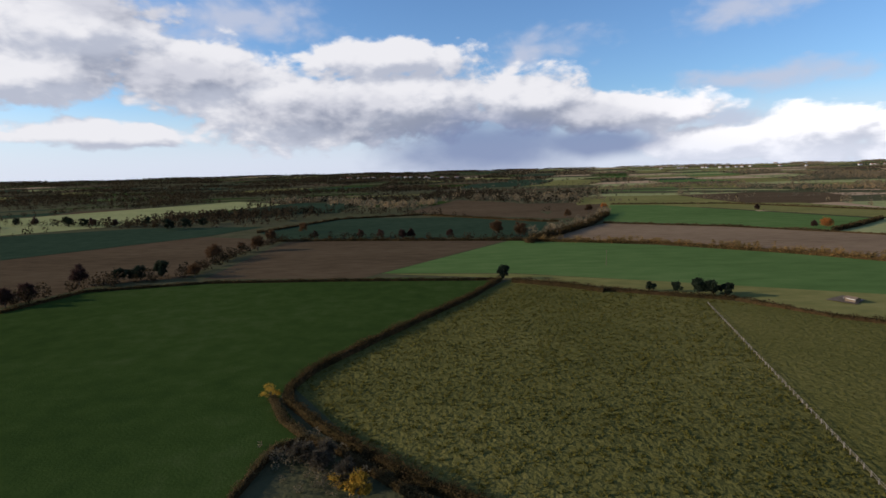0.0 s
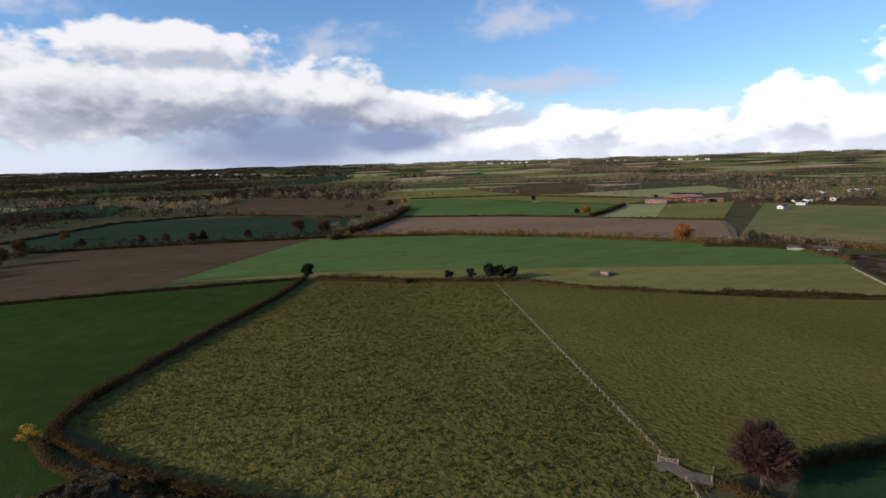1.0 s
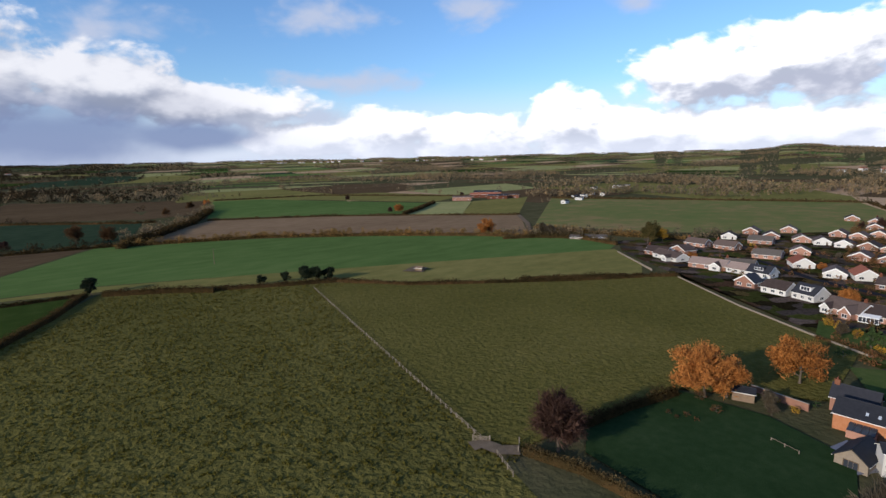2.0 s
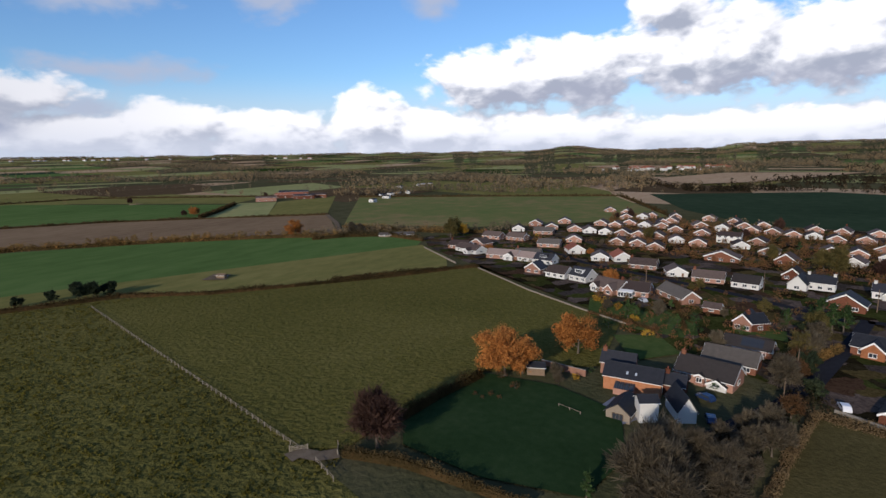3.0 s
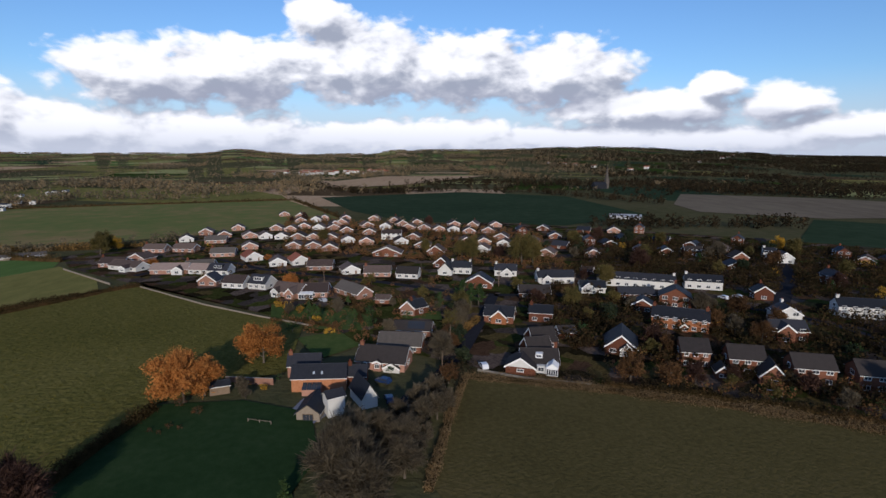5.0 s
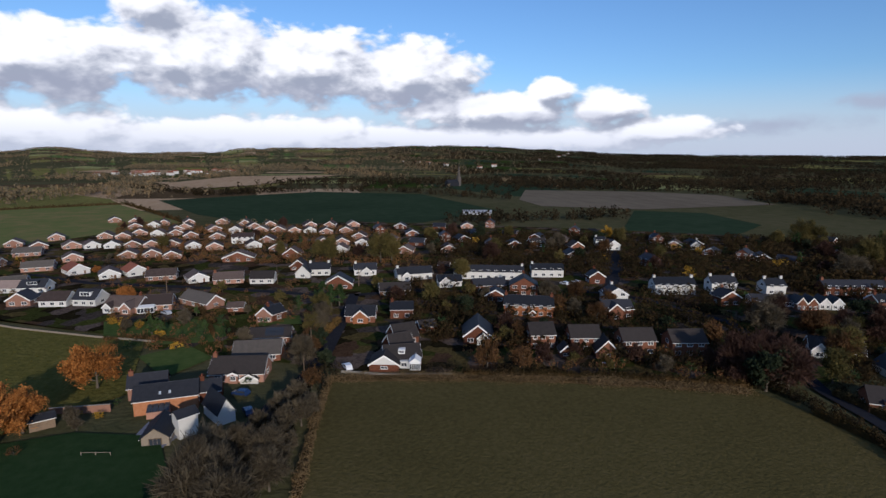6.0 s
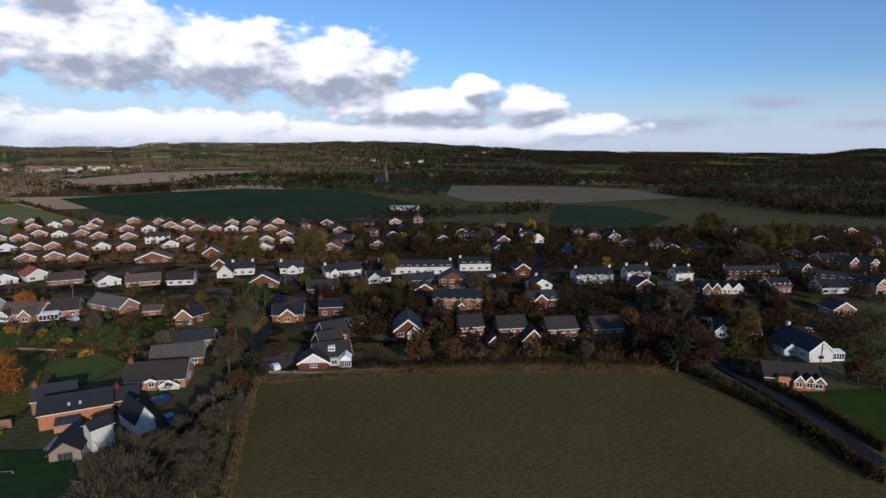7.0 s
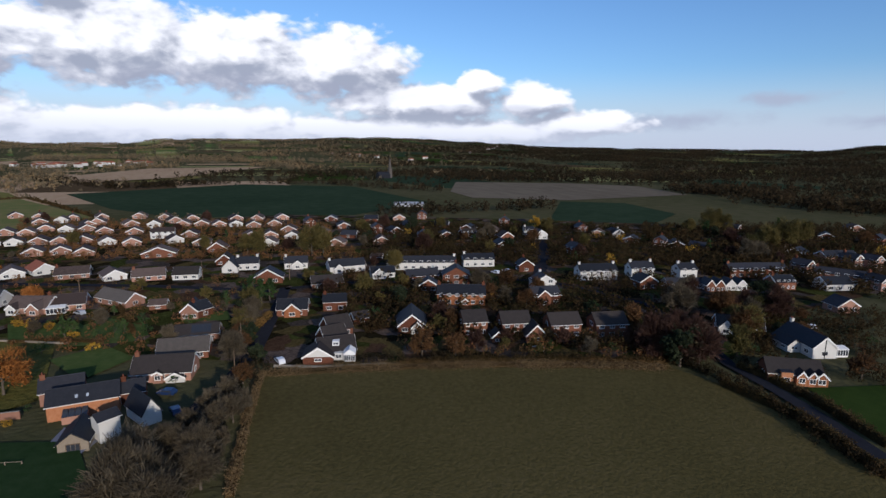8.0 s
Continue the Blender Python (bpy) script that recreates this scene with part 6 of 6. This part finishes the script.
def church(x, y):
    root = thing("church", "grey stone church with a tall pointed spire", "church", at=pose(x, y, height(x, y), 0, 0, 20))
    part("tower", Solid().box(-3, -3, 0, 3, 3, 17).mesh("tower", M["tile_grey"]), root)
    part("spire", Solid().tube((0, 0, 17), (0, 0, 40), 3.1, 0.1, 8).mesh("spire", M["tile_grey"]), root)
    part("nave", Solid().prism([(-5, 0), (5, 0), (5, 7), (0, 12), (-5, 7)], 3, 28).mesh("nave", M["slate"]), root)


church(*[(947, -326)][0])

# ---- village greenery ----
rng = random.Random(12)
for line in ([(108.9, 8.4), (122.2, 2.0), (136.3, -5.9), (149.8, -11.8), (172.5, -18.3), (199.9, -26.2), (219.6, -31.0)], [(217.8, -30.7), (217.6, -54.2), (206.4, -90.5), (197.5, -124.5), (177.2, -142.3), (144.2, -150.3), (111.6, -138.7), (92.7, -127.2), (78.5, -121.1), (64.5, -119.8)], [(195.8, -136.6), (237.1, -169.4), (293.6, -204.4), (371, -239)], [(257.1, 133.9), (298.3, 110.9), (270.9, 78.6), (241.3, 16.2), (215.6, -26.1)]):
    for x, y in along(line, 5, np.random.default_rng(1), 0):
        FOOTPRINTS.append((float(x), float(y), 4.0))


FOOTPRINTS += [(166.0, -77.0, 5.0), (163.0, -83.0, 5.0), (161.0, -89.0, 5.0), (158.0, -80.4, 5.0), (143.8, -56.3, 4.5), (151.1, -109.8, 4.5)]  # open lawns before the brick houses


def clear(x, y, gap=2.0):
    return all((x - a) ** 2 + (y - b) ** 2 > (r + gap) ** 2 for a, b, r in FOOTPRINTS)


def scatter(corners, count, kinds, low, high, group):
    """Trees and shrubs between the houses of a quarter with four corners."""
    (ax, ay), (bx, by), (cx, cy), (dx, dy) = corners
    made = 0
    for _ in range(count * 8):
        u, v = rng.random(), rng.random()
        x = (ax * (1 - u) + bx * u) * (1 - v) + (dx * (1 - u) + cx * u) * v
        y = (ay * (1 - u) + by * u) * (1 - v) + (dy * (1 - u) + cy * u) * v
        h = rng.uniform(low, high)
        if clear(x, y, h * .25 - 2):
            kind = rng.choice(kinds)
            tree(kind, x, y, h * (.55 if "shrub" in kind else 1), rng.uniform(0, 360), group)
            made += 1
        if made >= count:
            break


MIX = ["willow", "rust", "ever", "bare", "conifer", "shrub", "shrub_gold", "shrub_brown", "bare_brown", "shrub"]
scatter([(325.6, 81.4), (259.9, -76.5), (412, -86), (493, 120)], 25, MIX, 3, 8, "estate garden trees")
scatter([(247.3, -72.8), (187.6, -215.6), (302, -285), (388, -106)], 40, MIX, 5, 11, "village trees")
scatter([(178.6, -205.7), (111.5, -242.0), (227, -475), (299, -293)], 36, MIX, 5, 12, "village trees")
scatter([(155.0, -45.4), (103.3, -117.9), (172.4, -191.8), (236.9, -39.1)], 46, MIX, 5, 9, "village trees")
scatter([(97.4, -111.7), (93.4, -130.4), (116.8, -192.9), (157.8, -176.2)], 22, ["rust", "bare_brown", "bare", "ever", "willow"], 7, 12, "village trees")
scatter([(137.3, -40.2), (100.3, -114.7), (111.5, -126.7), (150.2, -44.0)], 12, ["bare", "shrub_brown", "bare", "shrub", "willow", "bare_brown"], 3, 7, "trees along the gardens")
scatter([(176.0, 48.1), (151.0, -9.0), (222.9, -23.3), (262.0, 68.6)], 28, ["shrub", "shrub_gold", "shrub_brown", "conifer", "shrub", "willow", "bare"], 2.5, 6, "garden shrubs")
scatter([(267.3, 133.5), (215.4, 43.7), (341.0, 66.6), (351.1, 148.6)], 20, ["shrub", "shrub_gold", "shrub_brown", "oak", "shrub", "bare"], 2.5, 6, "garden shrubs")
scatter([(98.2, 10.8), (94.0, -2.6), (140.8, -13.1), (130.4, -3.6)], 16, ["bare", "bare", "shrub_brown", "rust", "bare"], 4, 7, "trees along the lane")
scatter([(134.3, -2.6), (141.1, -12.4), (190.6, -21.4), (193.7, -14.3)], 14, ["willow", "rust", "ever", "bare"], 5, 10, "trees along the lane")
scatter([(-38.3, 106.2), (-19.3, 91.5), (-17.5, 93.3), (-29.4, 108.2)], 18, ["shrub_brown", "shrub", "shrub_brown", "bare"], 2.5, 5, "scrub in the enclosure")
scatter([(123.5, 58.7), (118.8, 32.8), (136.5, 34.7), (132.8, 56.2)], 8, ["shrub_brown", "shrub", "bare", "shrub_gold"], 2.5, 5, "garden shrubs")
scatter([(95.6, -135.5), (65.7, -149.9), (89.1, -196.9), (112.5, -186.3)], 14, ["shrub", "rust", "ever", "shrub_brown"], 3, 7, "village trees")



def undergrowth(corners, count, low, high, seed):
    """Low garden bushes and hedges that fill the gaps between houses, as spots with heights."""
    r = np.random.default_rng(seed)
    c = np.array(corners)
    u, v = r.uniform(0, 1, (count, 1)), r.uniform(0, 1, (count, 1))
    p = (c[0] * (1 - u) + c[1] * u) * (1 - v) + (c[3] * (1 - u) + c[2] * u) * v
    keep = np.ones(count, bool)
    for a, b, rad in FOOTPRINTS:
        keep &= np.hypot(p[:, 0] - a, p[:, 1] - b) > rad - 1.0
    return np.column_stack([p, r.uniform(low, high, count)])[keep]


# ---- far country ----


def inside(points, outline):
    """Which of the points lie inside an outline."""
    x, y = points[:, 0], points[:, 1]
    hit = np.zeros(len(points), bool)
    for (x0, y0), (x1, y1) in zip(outline, outline[1:] + outline[:1]):
        if y0 != y1:
            hit ^= ((y0 > y) != (y1 > y)) & (x < (x1 - x0) * (y - y0) / (y1 - y0) + x0)
    return hit


def far_country():
    """Patchwork of far fields, with woods, hedgerow trees and small far buildings, out to the hills."""
    rng = np.random.default_rng(8)
    names = ["wheat", "olive", "plough", "dark_green", "land", "pale", "green", "stubble"]
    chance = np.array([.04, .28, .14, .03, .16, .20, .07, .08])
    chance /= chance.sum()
    # darker field colours for the far left and right, standing in for cloud shade
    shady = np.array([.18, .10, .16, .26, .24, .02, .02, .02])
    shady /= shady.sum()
    verts, faces, mats = [], [], []
    spots = []
    size = 190

    def corner(i, j):
        r = np.random.default_rng(abs(i * 7919 + j * 104729) + 3)
        return np.array([i * size + r.uniform(-55, 55) + j * 40, j * size * .8 + r.uniform(-45, 45)])
    for i in range(-34, 34):
        for j in range(-32, 36):
            c = [corner(i, j), corner(i + 1, j), corner(i + 1, j + 1), corner(i, j + 1)]
            mid = sum(c) / 4
            r = math.hypot(*mid)
            az = math.degrees(math.atan2(mid[0], mid[1]))
            if r > 4600 or r < 480 or not -50 < az < 168:
                continue
            inner = r < (760 if az < 60 else 640 if az < 92 else 760)
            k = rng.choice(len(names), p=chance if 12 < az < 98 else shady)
            pick = rng.random()
            hilly = .5 if az > 112 else .34 if az > 85 or az < 12 else .17
            wood = pick < hilly * (0.5 + 0.5 * min(1, r / 2500)) and not inner
            if not inner:
                n = 4
                base = len(verts)
                for a in range(n + 1):
                    for b in range(n + 1):
                        u, v = a / n, b / n
                        p = (c[0] * (1 - u) + c[1] * u) * (1 - v) + (c[3] * (1 - u) + c[2] * u) * v
                        verts.append((p[0], p[1], height(p[0], p[1]) + .02))
                for a in range(n):
                    for b in range(n):
                        q = base + a * (n + 1) + b
                        faces.append((q, q + n + 1, q + n + 2, q + 1))
                        mats.append(4 if wood else k)
                for a, b in ((0, 1), (1, 2)):
                    m = int(rng.integers(8, 28)) if not 12 < az < 98 else int(rng.integers(4, 16))
                    t = rng.uniform(0, 1, m)[:, None]
                    spots.append(np.hstack([c[a] * (1 - t) + c[b] * t + rng.normal(0, 3, (m, 2)), rng.uniform(3, 9, (m, 1))]))
            if wood:
                m = 130
                u, v = rng.uniform(0, 1, (m, 1)), rng.uniform(0, 1, (m, 1))
                p = (c[0] * (1 - u) + c[1] * u) * (1 - v) + (c[3] * (1 - u) + c[2] * u) * v
                spots.append(np.hstack([p, rng.uniform(7, 14, (m, 1))]))
    me = bpy.data.meshes.new("far_fields")
    me.from_pydata(verts, [], faces)
    for nme in names:
        me.materials.append(M[nme])
    me.polygons.foreach_set("material_index", np.array(mats, dtype=np.int32))
    me.update()
    tagged(new("far_fields", me), "patchwork of far green, brown and tan fields", "fields", kind="structure")
    spots = np.concatenate(spots)
    for outline in OUTLINES:
        spots = spots[~inside(spots, outline)]
    # these spots get the darker woods colour in place of cloud shade
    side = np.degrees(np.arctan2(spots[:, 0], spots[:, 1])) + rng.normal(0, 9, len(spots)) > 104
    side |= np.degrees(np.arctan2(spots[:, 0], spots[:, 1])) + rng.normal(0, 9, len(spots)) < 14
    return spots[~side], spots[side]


def woods(name, spots, label, cards=14, material="woods"):
    """Far trees, each a ragged heap of leaf clumps."""
    rng = np.random.default_rng(len(spots))
    if name == "wood":
        for outline in OUTLINES:
            spots = spots[~inside(spots, outline)]
    n = len(spots)
    z = np.array([height(x, y) for x, y in spots[:, :2]])
    h = np.repeat(spots[:, 2], cards)
    u = rng.normal(size=(n * cards, 3))
    u /= np.linalg.norm(u, axis=1)[:, None]
    u *= rng.uniform(.3, 1, (n * cards, 1)) ** .5
    c = np.repeat(np.column_stack([spots[:, :2], z]), cards, axis=0)
    c[:, 0] += u[:, 0] * h * .42
    c[:, 1] += u[:, 1] * h * .42
    c[:, 2] += h * .52 + u[:, 2] * h * .48
    q = leaf_cards(rng, c, 1.0)
    q = c[:, None, :] + (q - c[:, None, :]) * (h * (.55 / cards ** .5))[:, None, None]
    tagged(new(name, quads_mesh(name, q, M[material])), label, "trees", kind="stuff")


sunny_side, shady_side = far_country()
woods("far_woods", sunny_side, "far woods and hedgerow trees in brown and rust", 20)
woods("far_woods", shady_side, "far woods and hedgerow trees in a darker, cloud-shaded colour", 20, "woods_dark")


bushes = [undergrowth(q, n, a, b, k) for k, (q, n, a, b) in enumerate((
    ([(325.6, 81.4), (259.9, -76.5), (412, -86), (493, 120)], 2000, 1.5, 4.0), ([(247.3, -72.8), (187.6, -215.6), (302, -285), (388, -106)], 1900, 2.0, 6.0), ([(178.6, -205.7), (111.5, -242.0), (227, -475), (299, -293)], 1800, 2.0, 7.0),
    ([(155.0, -45.4), (103.3, -117.9), (172.4, -191.8), (236.9, -39.1)], 1100, 2.0, 5.5), ([(133.6, -48.7), (101.4, -116.0), (117.0, -132.7), (150.8, -55.0)], 140, 1.5, 4.5), ([(176.0, 48.1), (151.0, -9.0), (242.6, -25.6), (284.6, 73.9)], 330, 1.0, 3.2),
    ([(267.3, 133.5), (215.4, 43.7), (341.0, 66.6), (351.1, 148.6)], 260, 1.0, 3.0), ([(95.6, -135.5), (65.7, -149.9), (103.0, -224.9), (124.9, -174.0)], 420, 1.5, 4.0)))]
woods("garden_bushes", np.concatenate(bushes[1:4] + bushes[7:]), "dark bushes and hedges between the village houses, darkened further as shade", 44, "bush")
woods("garden_bushes", np.concatenate([bushes[0]] + bushes[4:7]), "green and brown bushes in the gardens", 48, "bush_sunlit")


def belt(line, count, width, low, high, seed):
    rng = np.random.default_rng(seed)
    p = np.array(line)
    k = rng.uniform(0, len(p) - 1.001, count)
    i = k.astype(int)
    q = p[i] + (p[i + 1] - p[i]) * (k - i)[:, None] + rng.normal(0, width, (count, 2))
    return np.column_stack([q, rng.uniform(low, high, count)])


woods("wood", belt([(569, 515), (590, 477), (636, 456), (702, 424), (700, 349), (690, 275)], 150, 12, 6, 14, 3), "mixed brown wood behind the farm", 30)
woods("wood", belt([(719, 592), (1026, 647), (979, 463), (766, 287)], 420, 30, 8, 15, 4), "brown autumn wood behind the farm", 16)
# woods_dark in the next five lines puts this side's cloud shade into the colour
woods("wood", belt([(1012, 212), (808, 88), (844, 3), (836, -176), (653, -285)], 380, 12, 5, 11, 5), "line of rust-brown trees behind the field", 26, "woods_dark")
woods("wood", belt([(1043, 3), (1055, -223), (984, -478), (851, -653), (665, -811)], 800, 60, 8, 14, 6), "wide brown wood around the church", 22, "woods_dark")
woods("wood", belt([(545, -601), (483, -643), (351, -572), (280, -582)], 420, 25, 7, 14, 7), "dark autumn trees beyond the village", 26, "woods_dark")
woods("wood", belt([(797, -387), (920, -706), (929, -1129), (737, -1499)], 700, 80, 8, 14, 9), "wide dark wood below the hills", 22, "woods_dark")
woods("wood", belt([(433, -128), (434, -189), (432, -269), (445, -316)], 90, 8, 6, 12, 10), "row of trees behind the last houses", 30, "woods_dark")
woods("wood", belt([(473, 35), (454, -33), (422, -115)], 60, 4, 3, 6, 13), "row of small trees behind the last houses", 18)
woods("wood", belt([(-664, 798), (-597, 848), (-371, 718), (-292, 748), (-231, 808)], 260, 14, 7, 13, 14), "dark trees round a far farm", 28, "woods_dark")
woods("wood", belt([(-379, 1089), (-262, 1136), (-79, 850), (44, 1036), (258, 969)], 420, 20, 7, 13, 15), "dark hedgerow trees among far fields", 16)
woods("wood", belt([(356, 1330), (659, 1453), (739, 1161), (914, 1049), (967, 874)], 420, 30, 7, 12, 16), "brown autumn woods among far fields", 14)
woods("wood", belt([(880, 280), (907, 180), (1649, 103), (1780, -125), (1623, -496)], 600, 50, 7, 13, 17), "brown autumn woods among far fields", 14)


woods("hedgerow_trees", belt([(-205.4, 240.5), (-192.6, 279.8), (-151.0, 305.3), (-152.5, 346.9), (-150, 424), (-147, 473)], 110, 2.5, 3.5, 9, 31), "ragged dark brown trees in a field hedge", 60, "woods_dark")
woods("hedgerow_trees", belt([(-153, 479), (-58, 466), (60, 441)], 70, 2.0, 3, 7, 32), "ragged dark brown trees in a field hedge", 50, "woods_dark")
woods("hedgerow_trees", belt([(61, 444), (154, 405), (223, 350), (270.7, 292.3), (290.2, 259.6)], 120, 1.8, 2.5, 5.5, 33), "orange-brown bushes in a field hedge", 50, "hedge_orange")
woods("hedgerow_trees", belt([(71, 454), (98, 492), (143, 563), (199, 690)], 80, 5, 5, 10, 34), "rusty autumn trees in a thick field hedge", 44, "woods")
woods("hedgerow_trees", belt([(-595, 714), (-439, 661), (-299, 614), (-261, 797), (-141, 779), (17, 673)], 130, 5, 5, 12, 35), "dark trees in a far field hedge", 40, "woods_dark")
woods("hedgerow_trees", belt([(275.3, 269.8), (299.7, 258.2), (317.5, 238.5), (332.7, 210.9), (350.8, 175.0), (378, 160)], 110, 4, 2.5, 7, 36), "brown and orange trees by the farm track", 44, "woods")
woods("hedgerow_trees", belt([(133.5, -39.0), (126.9, -56.0), (119.3, -76.3), (109.9, -97.7), (100.3, -114.7)], 100, 2.0, 1.2, 3.0, 37), "brown scrub along the garden ends", 56, "woods_dark")
woods("hedgerow_trees", belt([(99.0, 8.6), (106.8, 3.7), (119.1, -1.9), (132.1, -7.5), (145.1, -12.5)], 60, 2.2, 2.0, 4.5, 38), "brown scrub along the lane", 60, "woods_dark")
woods("hedgerow_trees", belt([(99, -117), (88, -118.5), (78, -117.5), (67, -114.8), (56, -111), (45, -107.8)], 120, 1.1, 1.6, 3.4, 41), "dark scrub between field and lane", 60, "woods_dark")
woods("hedgerow_trees", belt([(96, -133), (86, -131), (76, -128.6), (66, -125.6), (55, -121)], 70, .9, 1.4, 2.8, 42), "dark brown scrub along the lane", 60, "woods_dark")
woods("hedgerow_trees", belt([(-37.1, 106.2), (-27.2, 99.3), (-19.3, 91.9)], 90, 4, 1.0, 2.6, 39), "grey-brown scrub in the small enclosure", 60, "woods")


def far_buildings():
    rng = np.random.default_rng(21)
    proto = None
    for line, n in (([(-596, 2998), (-304, 3182), (19, 2733)], 26), ([(1318, 3346), (1788, 3074), (2211, 2588), (2368, 2147)], 26), ([(2386, 4050), (2872, 3721), (3442, 3202), (3748, 1862)], 22), ([(1451, 382), (1588, 252), (1649, 103)], 18), ([(1482, 348), (1521, 229), (1559, 92)], 10), ([(2264, -482), (1640, -635), (3412, -2102)], 10)):
        for x, y, s in belt(line, n, 30, 9, 22, int(rng.integers(1, 999))):
            at = pose(x, y, height(x, y) + .5, 0, 0, float(rng.uniform(0, 180)))
            if proto is None:
                proto = thing("far_building", "small white building far across the fields", "building", "far buildings")
                part("wall", Solid().box(-8, -5, -3, 8, 5, 6).mesh("wall", M["render"]), proto)
                part("roof", Solid().prism([(-5.4, 6), (5.4, 6), (0, 9)], -8.3, 8.3).mesh("roof", M["tile_red"]), proto).rotation_euler = (0, 0, math.pi / 2)
                proto.matrix_basis = at
            else:
                copy_thing(proto, at)


far_buildings()


# ---- small things ----
def car(x, y, turn, paint, label):
    root = thing("car", label, "car", "parked cars", at=pose(x, y, 0.5, 0, 0, turn))
    c = shader("car_paint", [paint, tuple(p * 1.15 for p in paint)], 1.0, 0.25, spec=0.5)
    side = [(-2.1, .3), (2.1, .3), (2.15, .75), (1.2, .92), (.55, 1.42), (-1.4, 1.45), (-2.0, .95), (-2.15, .7)]
    body = Solid().prism(side, -.85, .85)
    body = part("body", body.mesh("body", c), root)
    part("side_window", Solid().prism([(-1.5, .95), (1.0, .95), (.45, 1.35), (-1.3, 1.37)], -.87, .87).mesh("side_window", M["glass"]), body)
    part("windscreen", Solid().box(-.03, -.75, -.3, .03, .75, .3, pose(.9, 0, 1.18, 0, -52, 0)).mesh("windscreen", M["glass"]), body)
    for px in (-1.3, 1.3):
        for py in (-.8, .8):
            part("wheel", Solid().tube((px, py - .1, .32), (px, py + .1, .32), .32, .32, 12).mesh("wheel", M["tyre"]), root)


WHITE, BLUE, SILVER = (.55, .56, .58), (.012, .026, .075), (.30, .32, .35)
for (x, y), turn, paint, label in zip([(120.8, 6.9), (131.2, 8.9), (140.4, -17.6), (209.7, -123.0), (210.6, -129.5), (209.3, 37.8), (120.4, -181.2), (102.9, -178.6)], (15, 60, 10, 20, 15, 40, 60, 30), (BLUE, BLUE, WHITE, WHITE, WHITE, SILVER, WHITE, WHITE),
                                      ("dark blue car parked by the barn house", "dark blue car parked by the barn house", "white car parked behind the stone wall", "white van-like car in the street", "white car in the street", "silver car on the estate road", "white car by the houses", "white car by the white house")):
    car(x, y, turn, paint, label)


def pole(x, y, h, label, name="utility_pole"):
    root = thing(name, label, "pole", at=pose(x, y, 0))
    part("mast", Solid().tube((0, 0, 0), (0, 0, h), .16, .1, 8).mesh("mast", M["timber"]), root)
    part("crossarm", Solid().box(-.9, -.06, h - .5, .9, .06, h - .38).mesh("crossarm", M["timber"]), root)


for x, y in [(132.1, -6.0), (153.6, -9.2), (241.9, 42.8), (233.2, -34.9), (220.5, -64.8), (247.6, -0.8)]:
    pole(x, y, 8.5, "wooden utility pole with a short crossarm")
pole(*[(90.0, 313.0)][0], 9, "slim pale utility pole in the green field")


def goal(x, y, turn):
    root = thing("goal", "small white garden football goal on grass", "goal", at=pose(x, y, 0.05, 0, 0, turn))
    for px in (-1.6, 1.6):
        part("post", Solid().tube((px, 0, 0), (px, 0, 1.6), .07, .07).mesh("post", M["white"]), root)
    part("crossbar", Solid().tube((-1.67, 0, 1.6), (1.67, 0, 1.6), .07, .07).mesh("crossbar", M["white"]), root)


goal(*[(121.0, -85.9)][0], 60)


def tussocks(outline, low, high, count, size, seed):
    """Coarse grass tufts over a grazing field."""
    rng = np.random.default_rng(seed)
    q = rng.uniform(low, high, (count // 6, 2))
    q = (q[:, None, :] + rng.normal(0, .32, (len(q), 6, 2))).reshape(-1, 2)
    q = q[inside(q, outline)]
    p = np.column_stack([q, rng.uniform(.02, .34, len(q))])
    tagged(new("grass_tufts", quads_mesh("grass_tufts", leaf_cards(rng, p, size), M["tuft"])), "tussocks of coarse yellow-green grass", "grass", kind="stuff")


tussocks([(32.4, 266.6), (105.9, 228.4)] + [(233.5, 119.7), (207.3, 87.7), (187.3, 54.5), (180.7, 42.3), (120.8, 60.6), (92.3, 65.4), (74.2, 66.6)] + [(60, 60), (10, 60)] + [(-1.0, 91.3), (-19.7, 107.3), (-43.6, 141.9), (-9.0, 209.9)], (-60, 50), (240, 280), 130000, .25, 31)
